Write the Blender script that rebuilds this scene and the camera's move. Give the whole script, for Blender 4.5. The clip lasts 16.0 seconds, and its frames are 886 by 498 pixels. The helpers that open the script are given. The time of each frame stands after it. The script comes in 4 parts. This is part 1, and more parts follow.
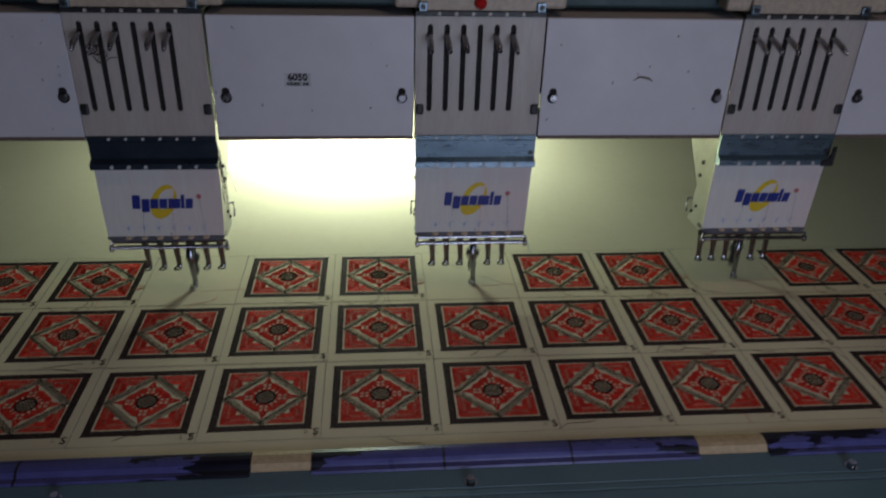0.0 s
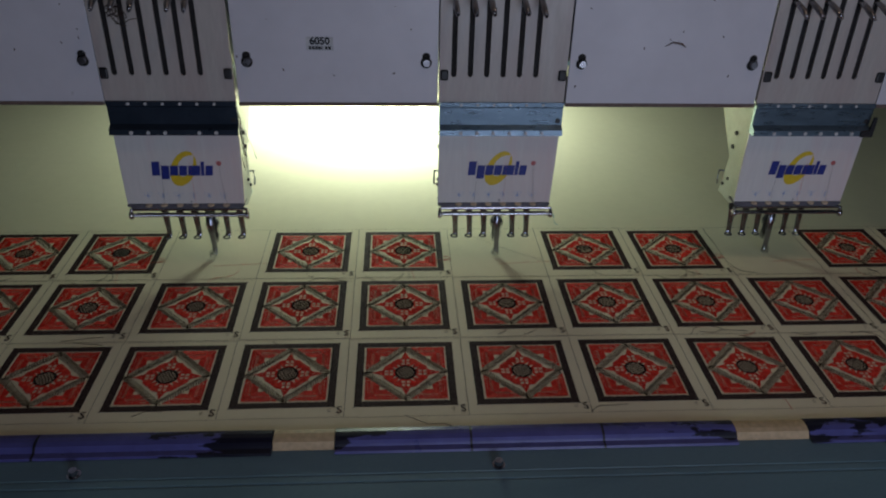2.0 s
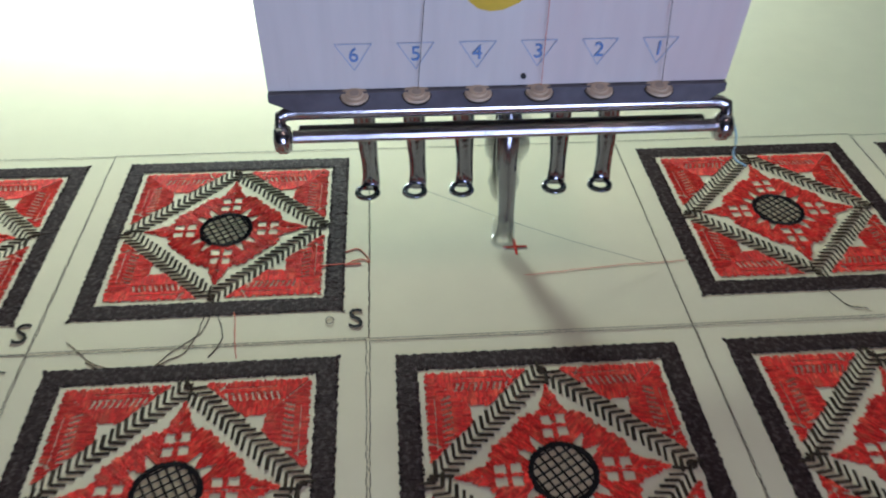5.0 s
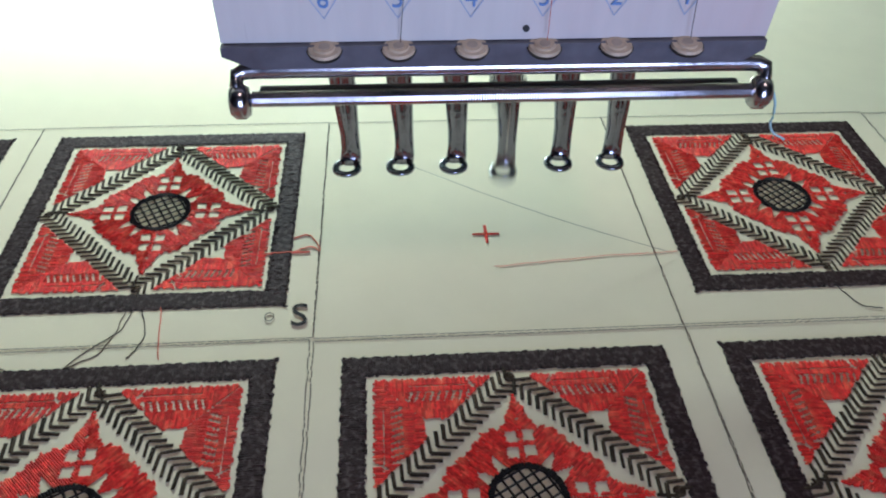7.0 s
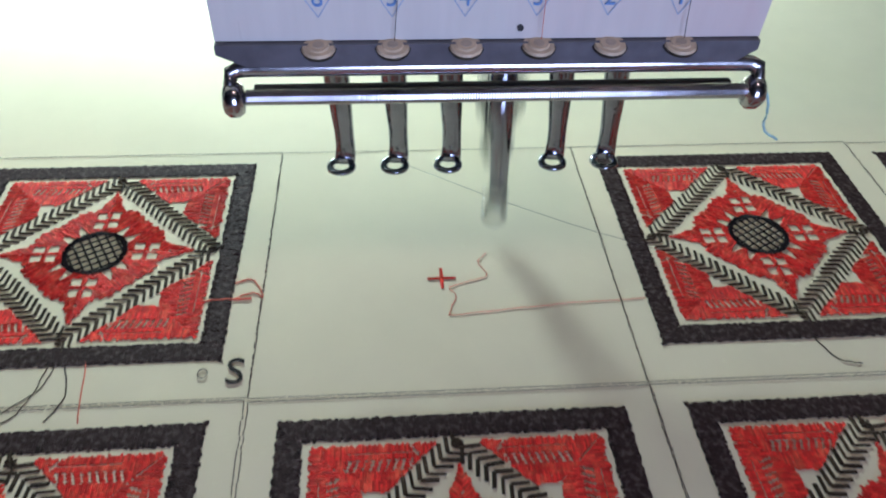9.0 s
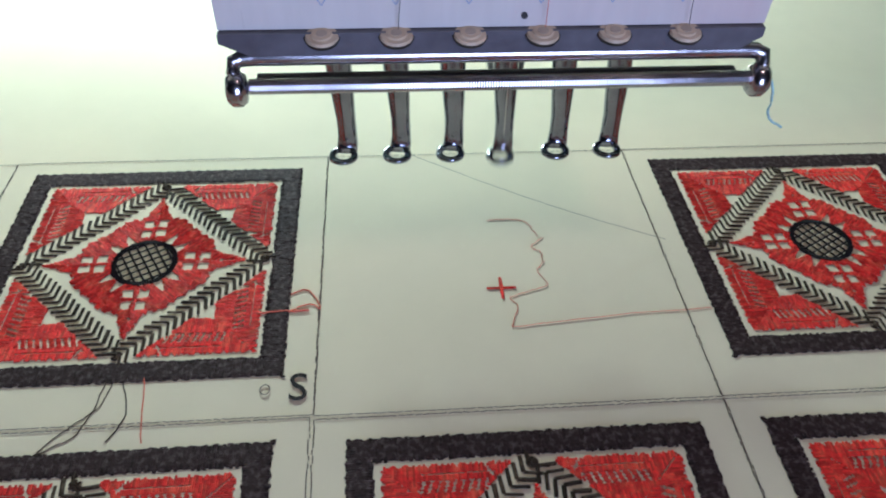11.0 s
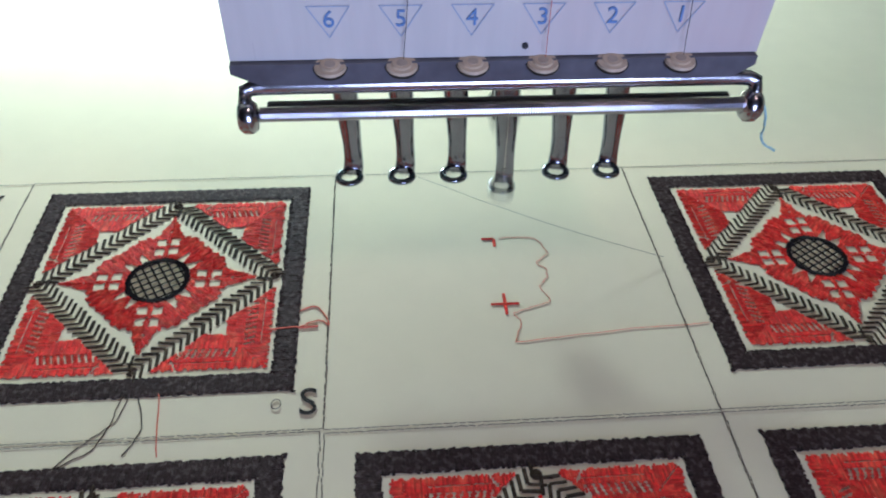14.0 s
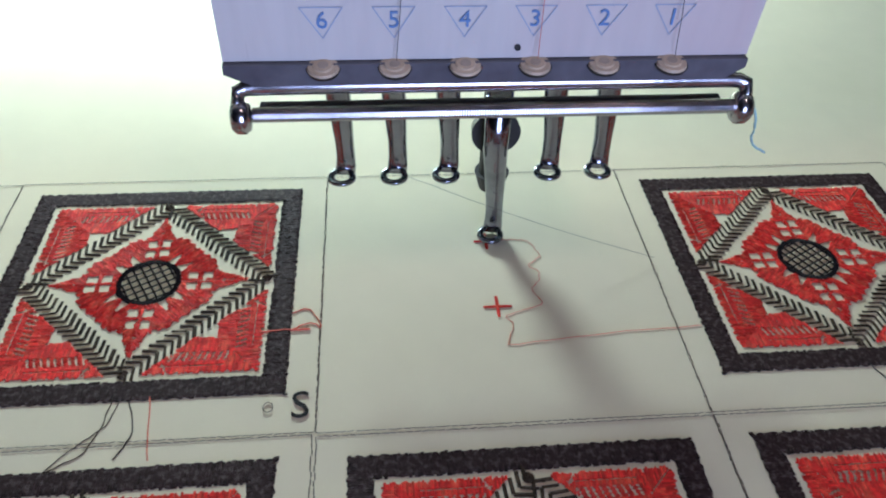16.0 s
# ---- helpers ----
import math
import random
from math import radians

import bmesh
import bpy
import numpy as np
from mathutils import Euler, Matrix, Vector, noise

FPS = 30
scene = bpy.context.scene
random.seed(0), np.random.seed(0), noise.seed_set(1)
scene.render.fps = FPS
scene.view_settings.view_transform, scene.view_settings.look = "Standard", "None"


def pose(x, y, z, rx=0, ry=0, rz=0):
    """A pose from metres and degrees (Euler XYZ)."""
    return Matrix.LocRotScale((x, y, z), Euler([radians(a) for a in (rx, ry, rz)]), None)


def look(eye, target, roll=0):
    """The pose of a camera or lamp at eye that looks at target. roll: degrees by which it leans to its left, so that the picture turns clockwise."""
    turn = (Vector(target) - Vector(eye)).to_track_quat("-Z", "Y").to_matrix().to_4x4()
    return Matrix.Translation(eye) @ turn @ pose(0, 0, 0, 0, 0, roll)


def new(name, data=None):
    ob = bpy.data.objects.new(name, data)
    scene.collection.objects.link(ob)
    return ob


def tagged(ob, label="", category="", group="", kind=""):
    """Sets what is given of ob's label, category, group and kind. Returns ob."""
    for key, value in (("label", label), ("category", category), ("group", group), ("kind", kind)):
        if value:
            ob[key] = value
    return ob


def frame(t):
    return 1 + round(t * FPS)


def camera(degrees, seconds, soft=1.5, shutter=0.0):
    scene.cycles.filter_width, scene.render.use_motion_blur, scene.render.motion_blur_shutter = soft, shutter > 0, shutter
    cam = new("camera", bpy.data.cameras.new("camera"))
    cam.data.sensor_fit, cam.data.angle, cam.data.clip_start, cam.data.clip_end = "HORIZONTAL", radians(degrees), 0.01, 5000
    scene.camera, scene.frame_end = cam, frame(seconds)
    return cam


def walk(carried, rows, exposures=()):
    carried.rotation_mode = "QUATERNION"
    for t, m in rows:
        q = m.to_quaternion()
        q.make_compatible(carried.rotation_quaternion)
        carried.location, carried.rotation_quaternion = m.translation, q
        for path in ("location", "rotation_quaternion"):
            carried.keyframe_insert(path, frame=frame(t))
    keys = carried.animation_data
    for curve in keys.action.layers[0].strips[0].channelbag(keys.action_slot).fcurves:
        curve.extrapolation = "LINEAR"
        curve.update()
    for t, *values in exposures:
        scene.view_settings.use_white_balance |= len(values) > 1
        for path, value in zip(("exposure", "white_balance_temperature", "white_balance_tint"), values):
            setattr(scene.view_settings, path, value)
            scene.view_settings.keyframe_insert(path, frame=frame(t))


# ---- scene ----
Z0 = 0.85          # height of the fabric's plane above the floor
PITCH = 0.4        # distance from head to head
CAMERA_ROWS = [
    (0, -0.1263, -0.9604, 0.5805, -5.52, -28.56, 1.73),
    (0.5, -0.1326, -0.9554, 0.5701, -4.45, -29.51, 1.26),
    (1, -0.1355, -0.9569, 0.5717, -3.74, -29.36, 1.82),
    (1.5, -0.1268, -0.9520, 0.5634, -4.38, -29.84, 1.48),
    (2, -0.1298, -0.9473, 0.5604, -3.91, -30.15, 1.54),
    (2.5, -0.1334, -0.9282, 0.5567, -3.66, -31.25, 1.66),
    (3, -0.1361, -0.7692, 0.5196, -2.07, -34.43, 1.56),
    (3.5, -0.1037, -0.5478, 0.4192, -3.26, -37.81, 1.77),
    (4, -0.0619, -0.3989, 0.3236, -3.29, -40.03, 1.11),
    (4.5, -0.0381, -0.3042, 0.2549, -5.63, -41.82, 1.61),
    (4.7, -0.0380, -0.2822, 0.2416, -4.54, -41.09, 0.62),
    (6.8, -0.0326, -0.2367, 0.2074, -5.02, -42.69, 1.61),
    (7, -0.0325, -0.2365, 0.2050, -4.90, -42.51, 1.53),
    (7.5, -0.0316, -0.2365, 0.2047, -5.60, -42.54, 2.22),
    (8, -0.0333, -0.2368, 0.2057, -5.47, -42.46, 1.99),
    (8.5, -0.0321, -0.2371, 0.2053, -5.36, -42.56, 2.03),
    (9, -0.0320, -0.2366, 0.2053, -5.36, -42.63, 1.98),
    (9.5, -0.0326, -0.2364, 0.2045, -5.33, -42.80, 1.81),
    (12, -0.0356, -0.2362, 0.2053, -6.04, -43.78, 2.19),
    (12.5, -0.0372, -0.2359, 0.2043, -6.49, -43.87, 2.49),
    (13, -0.0369, -0.2358, 0.2044, -6.31, -43.87, 2.33),
    (13.5, -0.0338, -0.2389, 0.2101, -5.16, -43.05, 1.47),
    (14, -0.0346, -0.2395, 0.2121, -5.29, -42.59, 1.55),
    (14.5, -0.0344, -0.2401, 0.2128, -5.44, -42.68, 1.72),
    (15, -0.0344, -0.2397, 0.2123, -5.63, -42.66, 1.89),
    (15.5, -0.0341, -0.2393, 0.2131, -5.65, -42.82, 1.91),
    (16, -0.0349, -0.2397, 0.2130, -6.16, -42.65, 2.24),
]

EXPOSURES = [(0.0, -0.24, 5900, 12), (2.5, -0.26, 5750, 11), (3.0, -0.38, 5700, 11), (3.5, -0.36, 5750, 12), (4.0, 0.2, 5750, 15), (4.5, 0.72, 5400, 18), (7.0, 1.06, 5080, 20), (16.0, 1.08, 4980, 22)]
cam = camera(60.27, 16.0, soft=2.0, shutter=0.8)


def eye(x, y, z, yaw, pitch, roll):
    return pose(x, y, z + Z0, 0, 0, yaw) @ pose(0, 0, 0, 90 + pitch) @ pose(0, 0, 0, 0, 0, roll)


walk(cam, [(t, eye(*row)) for t, *row in CAMERA_ROWS], EXPOSURES)

# ---- light ----
world = bpy.data.worlds.new("room_air")
scene.world = world
world.use_nodes = True
world.node_tree.nodes["Background"].inputs[0].default_value = (0.55, 0.62, 0.8, 1)
world.node_tree.nodes["Background"].inputs[1].default_value = 0.003

lamp_light = new("work_light", bpy.data.lights.new("work_light", "AREA"))
lamp_light.data.shape, lamp_light.data.size = "DISK", 0.17
lamp_light.data.energy, lamp_light.data.color = 8.4, (0.90, 1.0, 0.70)
lamp_light.location = (-0.165, 0.60, Z0 + 0.210)

window_light = new("window_light", bpy.data.lights.new("window_light", "AREA"))
window_light.data.shape, window_light.data.size, window_light.data.size_y = "RECTANGLE", 0.7, 0.8
window_light.data.energy, window_light.data.color = 8.4, (0.80, 0.85, 1.0)
window_light.matrix_world = look((0.30, -1.76, 1.12), (0.15, 0, 1.12))

room_lamp = new("room_lamp", bpy.data.lights.new("room_lamp", "AREA"))
room_lamp.data.shape, room_lamp.data.size = "DISK", 0.3
room_lamp.data.energy, room_lamp.data.color = 2.2, (1.0, 0.66, 0.42)
room_lamp.location = (0.45, -0.80, 2.66)


# ---- materials ----
def material(name, colour, rough=0.5, metal=0.0, stain=None, stain_scale=8.0, stain_amount=0.4, grain=0.12, grain_scale=180.0,
             bump=0.15, bump_scale=400.0, stretch=(1, 1, 1), pieces=0.0, objects=0.0, sheen=0.0, spec=0.5):
    """A procedural surface: base colour, fine grain, stains at a larger scale, and a fine relief."""
    m = bpy.data.materials.new(name)
    m.use_nodes = True
    nt = m.node_tree
    b = nt.nodes["Principled BSDF"]
    b.inputs["Roughness"].default_value, b.inputs["Metallic"].default_value = rough, metal
    b.inputs["Specular IOR Level"].default_value = spec
    if sheen:
        b.inputs["Sheen Weight"].default_value = sheen
    co = nt.nodes.new("ShaderNodeTexCoord")
    mp = nt.nodes.new("ShaderNodeMapping")
    mp.inputs["Scale"].default_value = stretch
    nt.links.new(co.outputs["Object"], mp.inputs[0])

    def noise_of(scale, detail=4.0):
        n = nt.nodes.new("ShaderNodeTexNoise")
        n.inputs["Scale"].default_value, n.inputs["Detail"].default_value = scale, detail
        nt.links.new(mp.outputs[0], n.inputs["Vector"])
        return n.outputs["Fac"]

    def mix(kind, fac, a, c):
        x = nt.nodes.new("ShaderNodeMix")
        x.data_type, x.blend_type = "RGBA", kind
        for sock, v in ((x.inputs[0], fac), (x.inputs[6], a), (x.inputs[7], c)):
            if isinstance(v, bpy.types.NodeSocket):
                nt.links.new(v, sock)
            else:
                sock.default_value = v if isinstance(v, float) else (*v[:3], 1)
        return x.outputs[2]

    def ramp(sock, lo, hi, a=0.0, c=1.0):
        r = nt.nodes.new("ShaderNodeMapRange")
        r.inputs[1].default_value, r.inputs[2].default_value, r.inputs[3].default_value, r.inputs[4].default_value = lo, hi, a, c
        nt.links.new(sock, r.inputs[0])
        return r.outputs[0]

    col = colour
    dark = tuple(c * (1 - 2.2 * grain) for c in colour)
    col = mix("MIX", ramp(noise_of(grain_scale), 0.3, 0.7), dark, colour)
    if stain:
        col = mix("MIX", ramp(noise_of(stain_scale, 6.0), 0.48, 0.75, 0.0, stain_amount), col, stain)
    if pieces:
        g = nt.nodes.new("ShaderNodeNewGeometry")
        col = mix("MULTIPLY", 1.0, col, mix("MIX", g.outputs["Random Per Island"], (1 - pieces,) * 3, (1 + pieces,) * 3))
    if objects:
        o = nt.nodes.new("ShaderNodeObjectInfo")
        col = mix("MULTIPLY", 1.0, col, mix("MIX", o.outputs["Random"], (1 - objects,) * 3, (1 + objects * 0.5,) * 3))
    nt.links.new(col, b.inputs["Base Color"])
    if bump:
        bp = nt.nodes.new("ShaderNodeBump")
        bp.inputs["Strength"].default_value, bp.inputs["Distance"].default_value = bump, 0.001
        nt.links.new(noise_of(bump_scale), bp.inputs["Height"])
        nt.links.new(bp.outputs[0], b.inputs["Normal"])
    nt.links.new(ramp(noise_of(grain_scale * 0.3), 0.2, 0.8, max(rough - 0.1, 0.03), min(rough + 0.12, 1)), b.inputs["Roughness"])
    return m


def glowing(name, colour, strength):
    m = bpy.data.materials.new(name)
    m.use_nodes = True
    b = m.node_tree.nodes["Principled BSDF"]
    b.inputs["Base Color"].default_value = b.inputs["Emission Color"].default_value = (*colour, 1)
    b.inputs["Emission Strength"].default_value = strength
    return m


def woven(name, colour, stain):
    """Plain cotton: two crossed waves of threads, slubs and faint dirt."""
    m = material(name, colour, 0.85, stain=stain, stain_scale=5.0, stain_amount=0.2, grain=0.015, grain_scale=60, bump=0, spec=0.15)
    nt = m.node_tree
    co = nt.nodes.new("ShaderNodeTexCoord")
    heights = []
    for axis in ("X", "Y"):
        w = nt.nodes.new("ShaderNodeTexWave")
        w.bands_direction = axis
        w.inputs["Scale"].default_value, w.inputs["Distortion"].default_value, w.inputs["Detail Scale"].default_value = 420, 1.5, 3
        nt.links.new(co.outputs["Object"], w.inputs["Vector"])
        heights.append(w.outputs["Fac"])
    n = nt.nodes.new("ShaderNodeTexNoise")
    n.inputs["Scale"].default_value = 9
    nt.links.new(co.outputs["Object"], n.inputs["Vector"])
    add = nt.nodes.new("ShaderNodeMath")
    nt.links.new(heights[0], add.inputs[0]), nt.links.new(heights[1], add.inputs[1])
    b1, b2 = nt.nodes.new("ShaderNodeBump"), nt.nodes.new("ShaderNodeBump")
    b1.inputs["Strength"].default_value, b1.inputs["Distance"].default_value = 0.03, 0.0003
    b2.inputs["Strength"].default_value, b2.inputs["Distance"].default_value = 0.07, 0.01
    nt.links.new(add.outputs[0], b1.inputs["Height"]), nt.links.new(n.outputs["Fac"], b2.inputs["Height"])
    nt.links.new(b2.outputs[0], b1.inputs["Normal"])
    nt.links.new(b1.outputs[0], nt.nodes["Principled BSDF"].inputs["Normal"])
    return m


def chipped(name, colour, under):
    """Plastic whose colour is worn through in hard-edged flakes."""
    m = material(name, colour, 0.32, grain=0.1, grain_scale=70, bump=0.1)
    nt = m.node_tree
    b = nt.nodes["Principled BSDF"]
    base = b.inputs["Base Color"].links[0].from_socket
    co = nt.nodes.new("ShaderNodeTexCoord")
    mp = nt.nodes.new("ShaderNodeMapping")
    mp.inputs["Scale"].default_value = (22, 70, 90)
    nt.links.new(co.outputs["Object"], mp.inputs[0])
    n = nt.nodes.new("ShaderNodeTexNoise")
    n.inputs["Scale"].default_value, n.inputs["Detail"].default_value, n.inputs["Roughness"].default_value = 1.0, 7, 0.6
    nt.links.new(mp.outputs[0], n.inputs["Vector"])
    r = nt.nodes.new("ShaderNodeMapRange")
    r.inputs[1].default_value, r.inputs[2].default_value = 1.16, 1.175
    # the wear runs along the ridge, most of it towards the fabric
    sep, ridge, long = nt.nodes.new("ShaderNodeSeparateXYZ"), nt.nodes.new("ShaderNodeMath"), nt.nodes.new("ShaderNodeTexNoise")
    nt.links.new(co.outputs["Object"], sep.inputs[0])
    ridge.operation = "MULTIPLY_ADD"
    ridge.inputs[1].default_value, ridge.inputs[2].default_value = 5.0, 5.0 * 0.369
    nt.links.new(sep.outputs["Y"], ridge.inputs[0])
    long.inputs["Scale"].default_value, long.inputs["Detail"].default_value = 4.2, 1.0
    nt.links.new(co.outputs["Object"], long.inputs["Vector"])
    total, spread = nt.nodes.new("ShaderNodeMath"), nt.nodes.new("ShaderNodeMath")
    nt.links.new(n.outputs["Fac"], total.inputs[0]), nt.links.new(ridge.outputs[0], total.inputs[1])
    spread.operation = "MULTIPLY_ADD"
    spread.inputs[1].default_value = 0.8
    nt.links.new(long.outputs["Fac"], spread.inputs[0]), nt.links.new(total.outputs[0], spread.inputs[2])
    gx, off, ends = nt.nodes.new("ShaderNodeSeparateXYZ"), nt.nodes.new("ShaderNodeMath"), nt.nodes.new("ShaderNodeMath")
    nt.links.new(co.outputs["Generated"], gx.inputs[0])
    off.operation, off.inputs[1].default_value = "SUBTRACT", 0.5
    nt.links.new(gx.outputs["X"], off.inputs[0])
    ends.operation, ends.inputs[1].default_value = "MULTIPLY", 0.8
    away = nt.nodes.new("ShaderNodeMath")
    away.operation = "ABSOLUTE"
    nt.links.new(off.outputs[0], away.inputs[0]), nt.links.new(away.outputs[0], ends.inputs[0])
    both = nt.nodes.new("ShaderNodeMath")
    nt.links.new(spread.outputs[0], both.inputs[0]), nt.links.new(ends.outputs[0], both.inputs[1])
    nt.links.new(both.outputs[0], r.inputs[0])
    x = nt.nodes.new("ShaderNodeMix")
    x.data_type = "RGBA"
    nt.links.new(r.outputs[0], x.inputs[0]), nt.links.new(base, x.inputs[6])
    x.inputs[7].default_value = (*under, 1)
    nt.links.new(x.outputs[2], b.inputs["Base Color"])
    return m


M = dict(
    fabric=woven("cream_cotton", (0.80, 0.735, 0.555), (0.66, 0.58, 0.40)),
    red=material("red_thread", (0.80, 0.038, 0.027), 0.65, spec=0.2, pieces=0.34, objects=0.15, grain=0.15, grain_scale=900, bump=0.3, bump_scale=1500, stain=(0.92, 0.24, 0.11), stain_scale=230, stain_amount=0.55),
    pale_red=material("pale_red_thread", (0.72, 0.16, 0.10), 0.75, spec=0.15, pieces=0.3, grain=0.1, grain_scale=900, bump=0.3, bump_scale=1500),
    brown=material("dark_brown_thread", (0.040, 0.024, 0.024), 0.75, spec=0.15, pieces=0.6, grain=0.2, grain_scale=900, bump=0.3, bump_scale=1500, stain=(0.21, 0.16, 0.15), stain_scale=480, stain_amount=0.42),
    olive=material("dark_olive_thread", (0.055, 0.040, 0.025), 0.75, spec=0.15, pieces=0.5, grain=0.2, grain_scale=900, bump=0.3, bump_scale=1500, stain=(0.15, 0.11, 0.07), stain_scale=300, stain_amount=0.5),
    outline=material("grey_brown_thread", (0.17, 0.145, 0.12), 0.8, spec=0.1, pieces=0.35, grain_scale=900),
    black=material("black_thread", (0.02, 0.018, 0.018), 0.75, spec=0.15, pieces=0.3, grain_scale=900),
    cover=material("white_enamel", (0.66, 0.64, 0.68), 0.38, stain=(0.42, 0.4, 0.42), stain_scale=5, stain_amount=0.35, grain=0.03, grain_scale=30, bump=0.06, bump_scale=120),
    grime=material("brown_grime", (0.16, 0.11, 0.09), 0.7, grain_scale=120),
    plate=material("beige_metal", (0.50, 0.46, 0.42), 0.42, stain=(0.36, 0.22, 0.22), stain_scale=3.5, stain_amount=0.45, grain=0.05, grain_scale=60, bump=0.05, stretch=(6, 6, 1)),
    box=material("beige_plastic", (0.52, 0.43, 0.33), 0.45, stain=(0.36, 0.29, 0.22), stain_scale=10, stain_amount=0.4),
    dark=material("black_metal", (0.018, 0.018, 0.02), 0.45, stain=(0.06, 0.05, 0.05), stain_scale=40),
    ledge=material("dark_grey_paint", (0.13, 0.13, 0.155), 0.35, stain=(0.05, 0.05, 0.06), stain_scale=60, stain_amount=0.6),
    # near-black: the shade inside slots and keyholes is put into this colour
    cavity=material("recess_shade", (0.012, 0.010, 0.010), 0.8),
    # channel steel in two tones: blue-grey holds a painted reflection, navy goes without
    bracket=material("reflection_tinted_steel", (0.20, 0.27, 0.33), 0.3, 0.75, stain=(0.10, 0.14, 0.18), stain_scale=14, stain_amount=0.5, grain=0.06, stretch=(1, 1, 5)),
    navy=material("navy_steel_no_reflection", (0.035, 0.05, 0.075), 0.35, 0.5, stain=(0.02, 0.03, 0.04), stain_scale=14, grain=0.06),
    panel=material("white_plastic", (0.73, 0.71, 0.675), 0.33, stain=(0.68, 0.47, 0.47), stain_scale=2.4, stain_amount=0.5, grain=0.03, grain_scale=30, bump=0.04, stretch=(9, 9, 1)),
    body=material("pale_green_enamel", (0.62, 0.66, 0.58), 0.4, stain=(0.4, 0.4, 0.33), stain_scale=20, stain_amount=0.4, grain=0.05),
    chrome=material("chrome", (0.52, 0.51, 0.56), 0.16, 1.0, stain=(0.3, 0.28, 0.3), stain_scale=90, stain_amount=0.5, grain=0.08, bump=0.05),
    foot=material("dark_chrome", (0.31, 0.32, 0.38), 0.13, 1.0, stain=(0.14, 0.14, 0.16), stain_scale=120, stain_amount=0.7, grain=0.08, bump=0.12, bump_scale=250),
    steel=material("worn_steel", (0.42, 0.41, 0.43), 0.3, 1.0, stain=(0.2, 0.19, 0.2), stain_scale=60, stain_amount=0.6),
    brass=material("dull_brass", (0.74, 0.60, 0.42), 0.45, 0.0, stain=(0.45, 0.33, 0.2), stain_scale=150, stain_amount=0.5),
    yellow=material("yellow_print", (0.72, 0.52, 0.02), 0.4, grain=0.05),
    blue=material("blue_print", (0.022, 0.035, 0.25), 0.4, grain=0.08),
    faint_blue=material("faint_blue_print", (0.38, 0.49, 0.68), 0.4, grain=0.08),
    pale_blue=material("pale_blue_print", (0.16, 0.30, 0.62), 0.4, grain=0.08),
    red_print=material("red_print", (0.55, 0.16, 0.16), 0.4),
    label=material("paper_label", (0.62, 0.62, 0.62), 0.6, stain=(0.3, 0.3, 0.3), stain_scale=60),
    ink=material("black_ink", (0.02, 0.02, 0.022), 0.5),
    rail=material("blue_grey_paint", (0.15, 0.25, 0.31), 0.35, stain=(0.09, 0.16, 0.21), stain_scale=6, stain_amount=0.6, grain=0.05, bump=0.06, stretch=(1, 4, 4)),
    clamp=chipped("violet_plastic", (0.10, 0.10, 0.31), (0.008, 0.008, 0.02)),
    tape=material("cream_tape", (0.62, 0.47, 0.28), 0.55, stain=(0.42, 0.3, 0.16), stain_scale=40, stain_amount=0.5),
    beam=material("dark_teal_paint", (0.035, 0.075, 0.08), 0.5, stain=(0.02, 0.035, 0.04), stain_scale=12),
    red_lens=material("red_lens", (0.5, 0.02, 0.02), 0.12),
    cyan=material("pale_cyan_thread", (0.45, 0.68, 0.70), 0.6, grain_scale=900),
    bed=material("grey_bed_paint", (0.35, 0.38, 0.38), 0.5, stain=(0.22, 0.24, 0.24), stain_scale=8),
    wall=material("grey_wall_paint", (0.15, 0.16, 0.17), 0.8, stain=(0.10, 0.11, 0.12), stain_scale=2, stain_amount=0.5, grain_scale=40),
    floor=material("grey_concrete", (0.13, 0.13, 0.13), 0.7, stain=(0.08, 0.08, 0.08), stain_scale=3, stain_amount=0.6, grain_scale=60),
    warm_glass=glowing("lit_warm_glass", (1.0, 0.72, 0.5), 1.5),
    bulb=glowing("lit_bulb", (0.95, 1.0, 0.85), 8.0),
)


# ---- mesh helpers ----
def part(name, mesh, mat, parent=None, label="", at=None, kind=""):
    """Links a bmesh or a mesh as one mesh object under a thing or under a part."""
    if isinstance(mesh, bmesh.types.BMesh):
        data = bpy.data.meshes.new(name)
        mesh.to_mesh(data)
        mesh.free()
    else:
        data = mesh
    if not data.materials:
        data.materials.append(M[mat])
    ob = new(name, data)
    if parent:
        ob.parent = parent
    if at is not None:
        ob.matrix_basis = at
    return tagged(ob, label, kind=kind)


def thing(name, at, label, category, group="", kind=""):
    e = new(name)
    e.empty_display_size = 0.05
    e.matrix_basis = at
    return tagged(e, label, category, group, kind)


def box(x0, x1, y0, y1, z0, z1, bevel=0.0, bm=None):
    bm = bm or bmesh.new()
    r = bmesh.ops.create_cube(bm, size=1)
    for v in r["verts"]:
        v.co = (x0 + (v.co.x + 0.5) * (x1 - x0), y0 + (v.co.y + 0.5) * (y1 - y0), z0 + (v.co.z + 0.5) * (z1 - z0))
    if bevel:
        edges = {e for v in r["verts"] for e in v.link_edges}
        bmesh.ops.bevel(bm, geom=list(edges), offset=bevel, segments=2, affect="EDGES", profile=0.5)
    return bm


def rod(a, b, r0, r1=None, n=12, bm=None, cap=True):
    bm = bm or bmesh.new()
    a, b = Vector(a), Vector(b)
    m = Matrix.Translation((a + b) / 2) @ (b - a).to_track_quat("Z", "Y").to_matrix().to_4x4()
    bmesh.ops.create_cone(bm, cap_ends=cap, segments=n, radius1=r0, radius2=r0 if r1 is None else r1, depth=(b - a).length, matrix=m)
    return bm


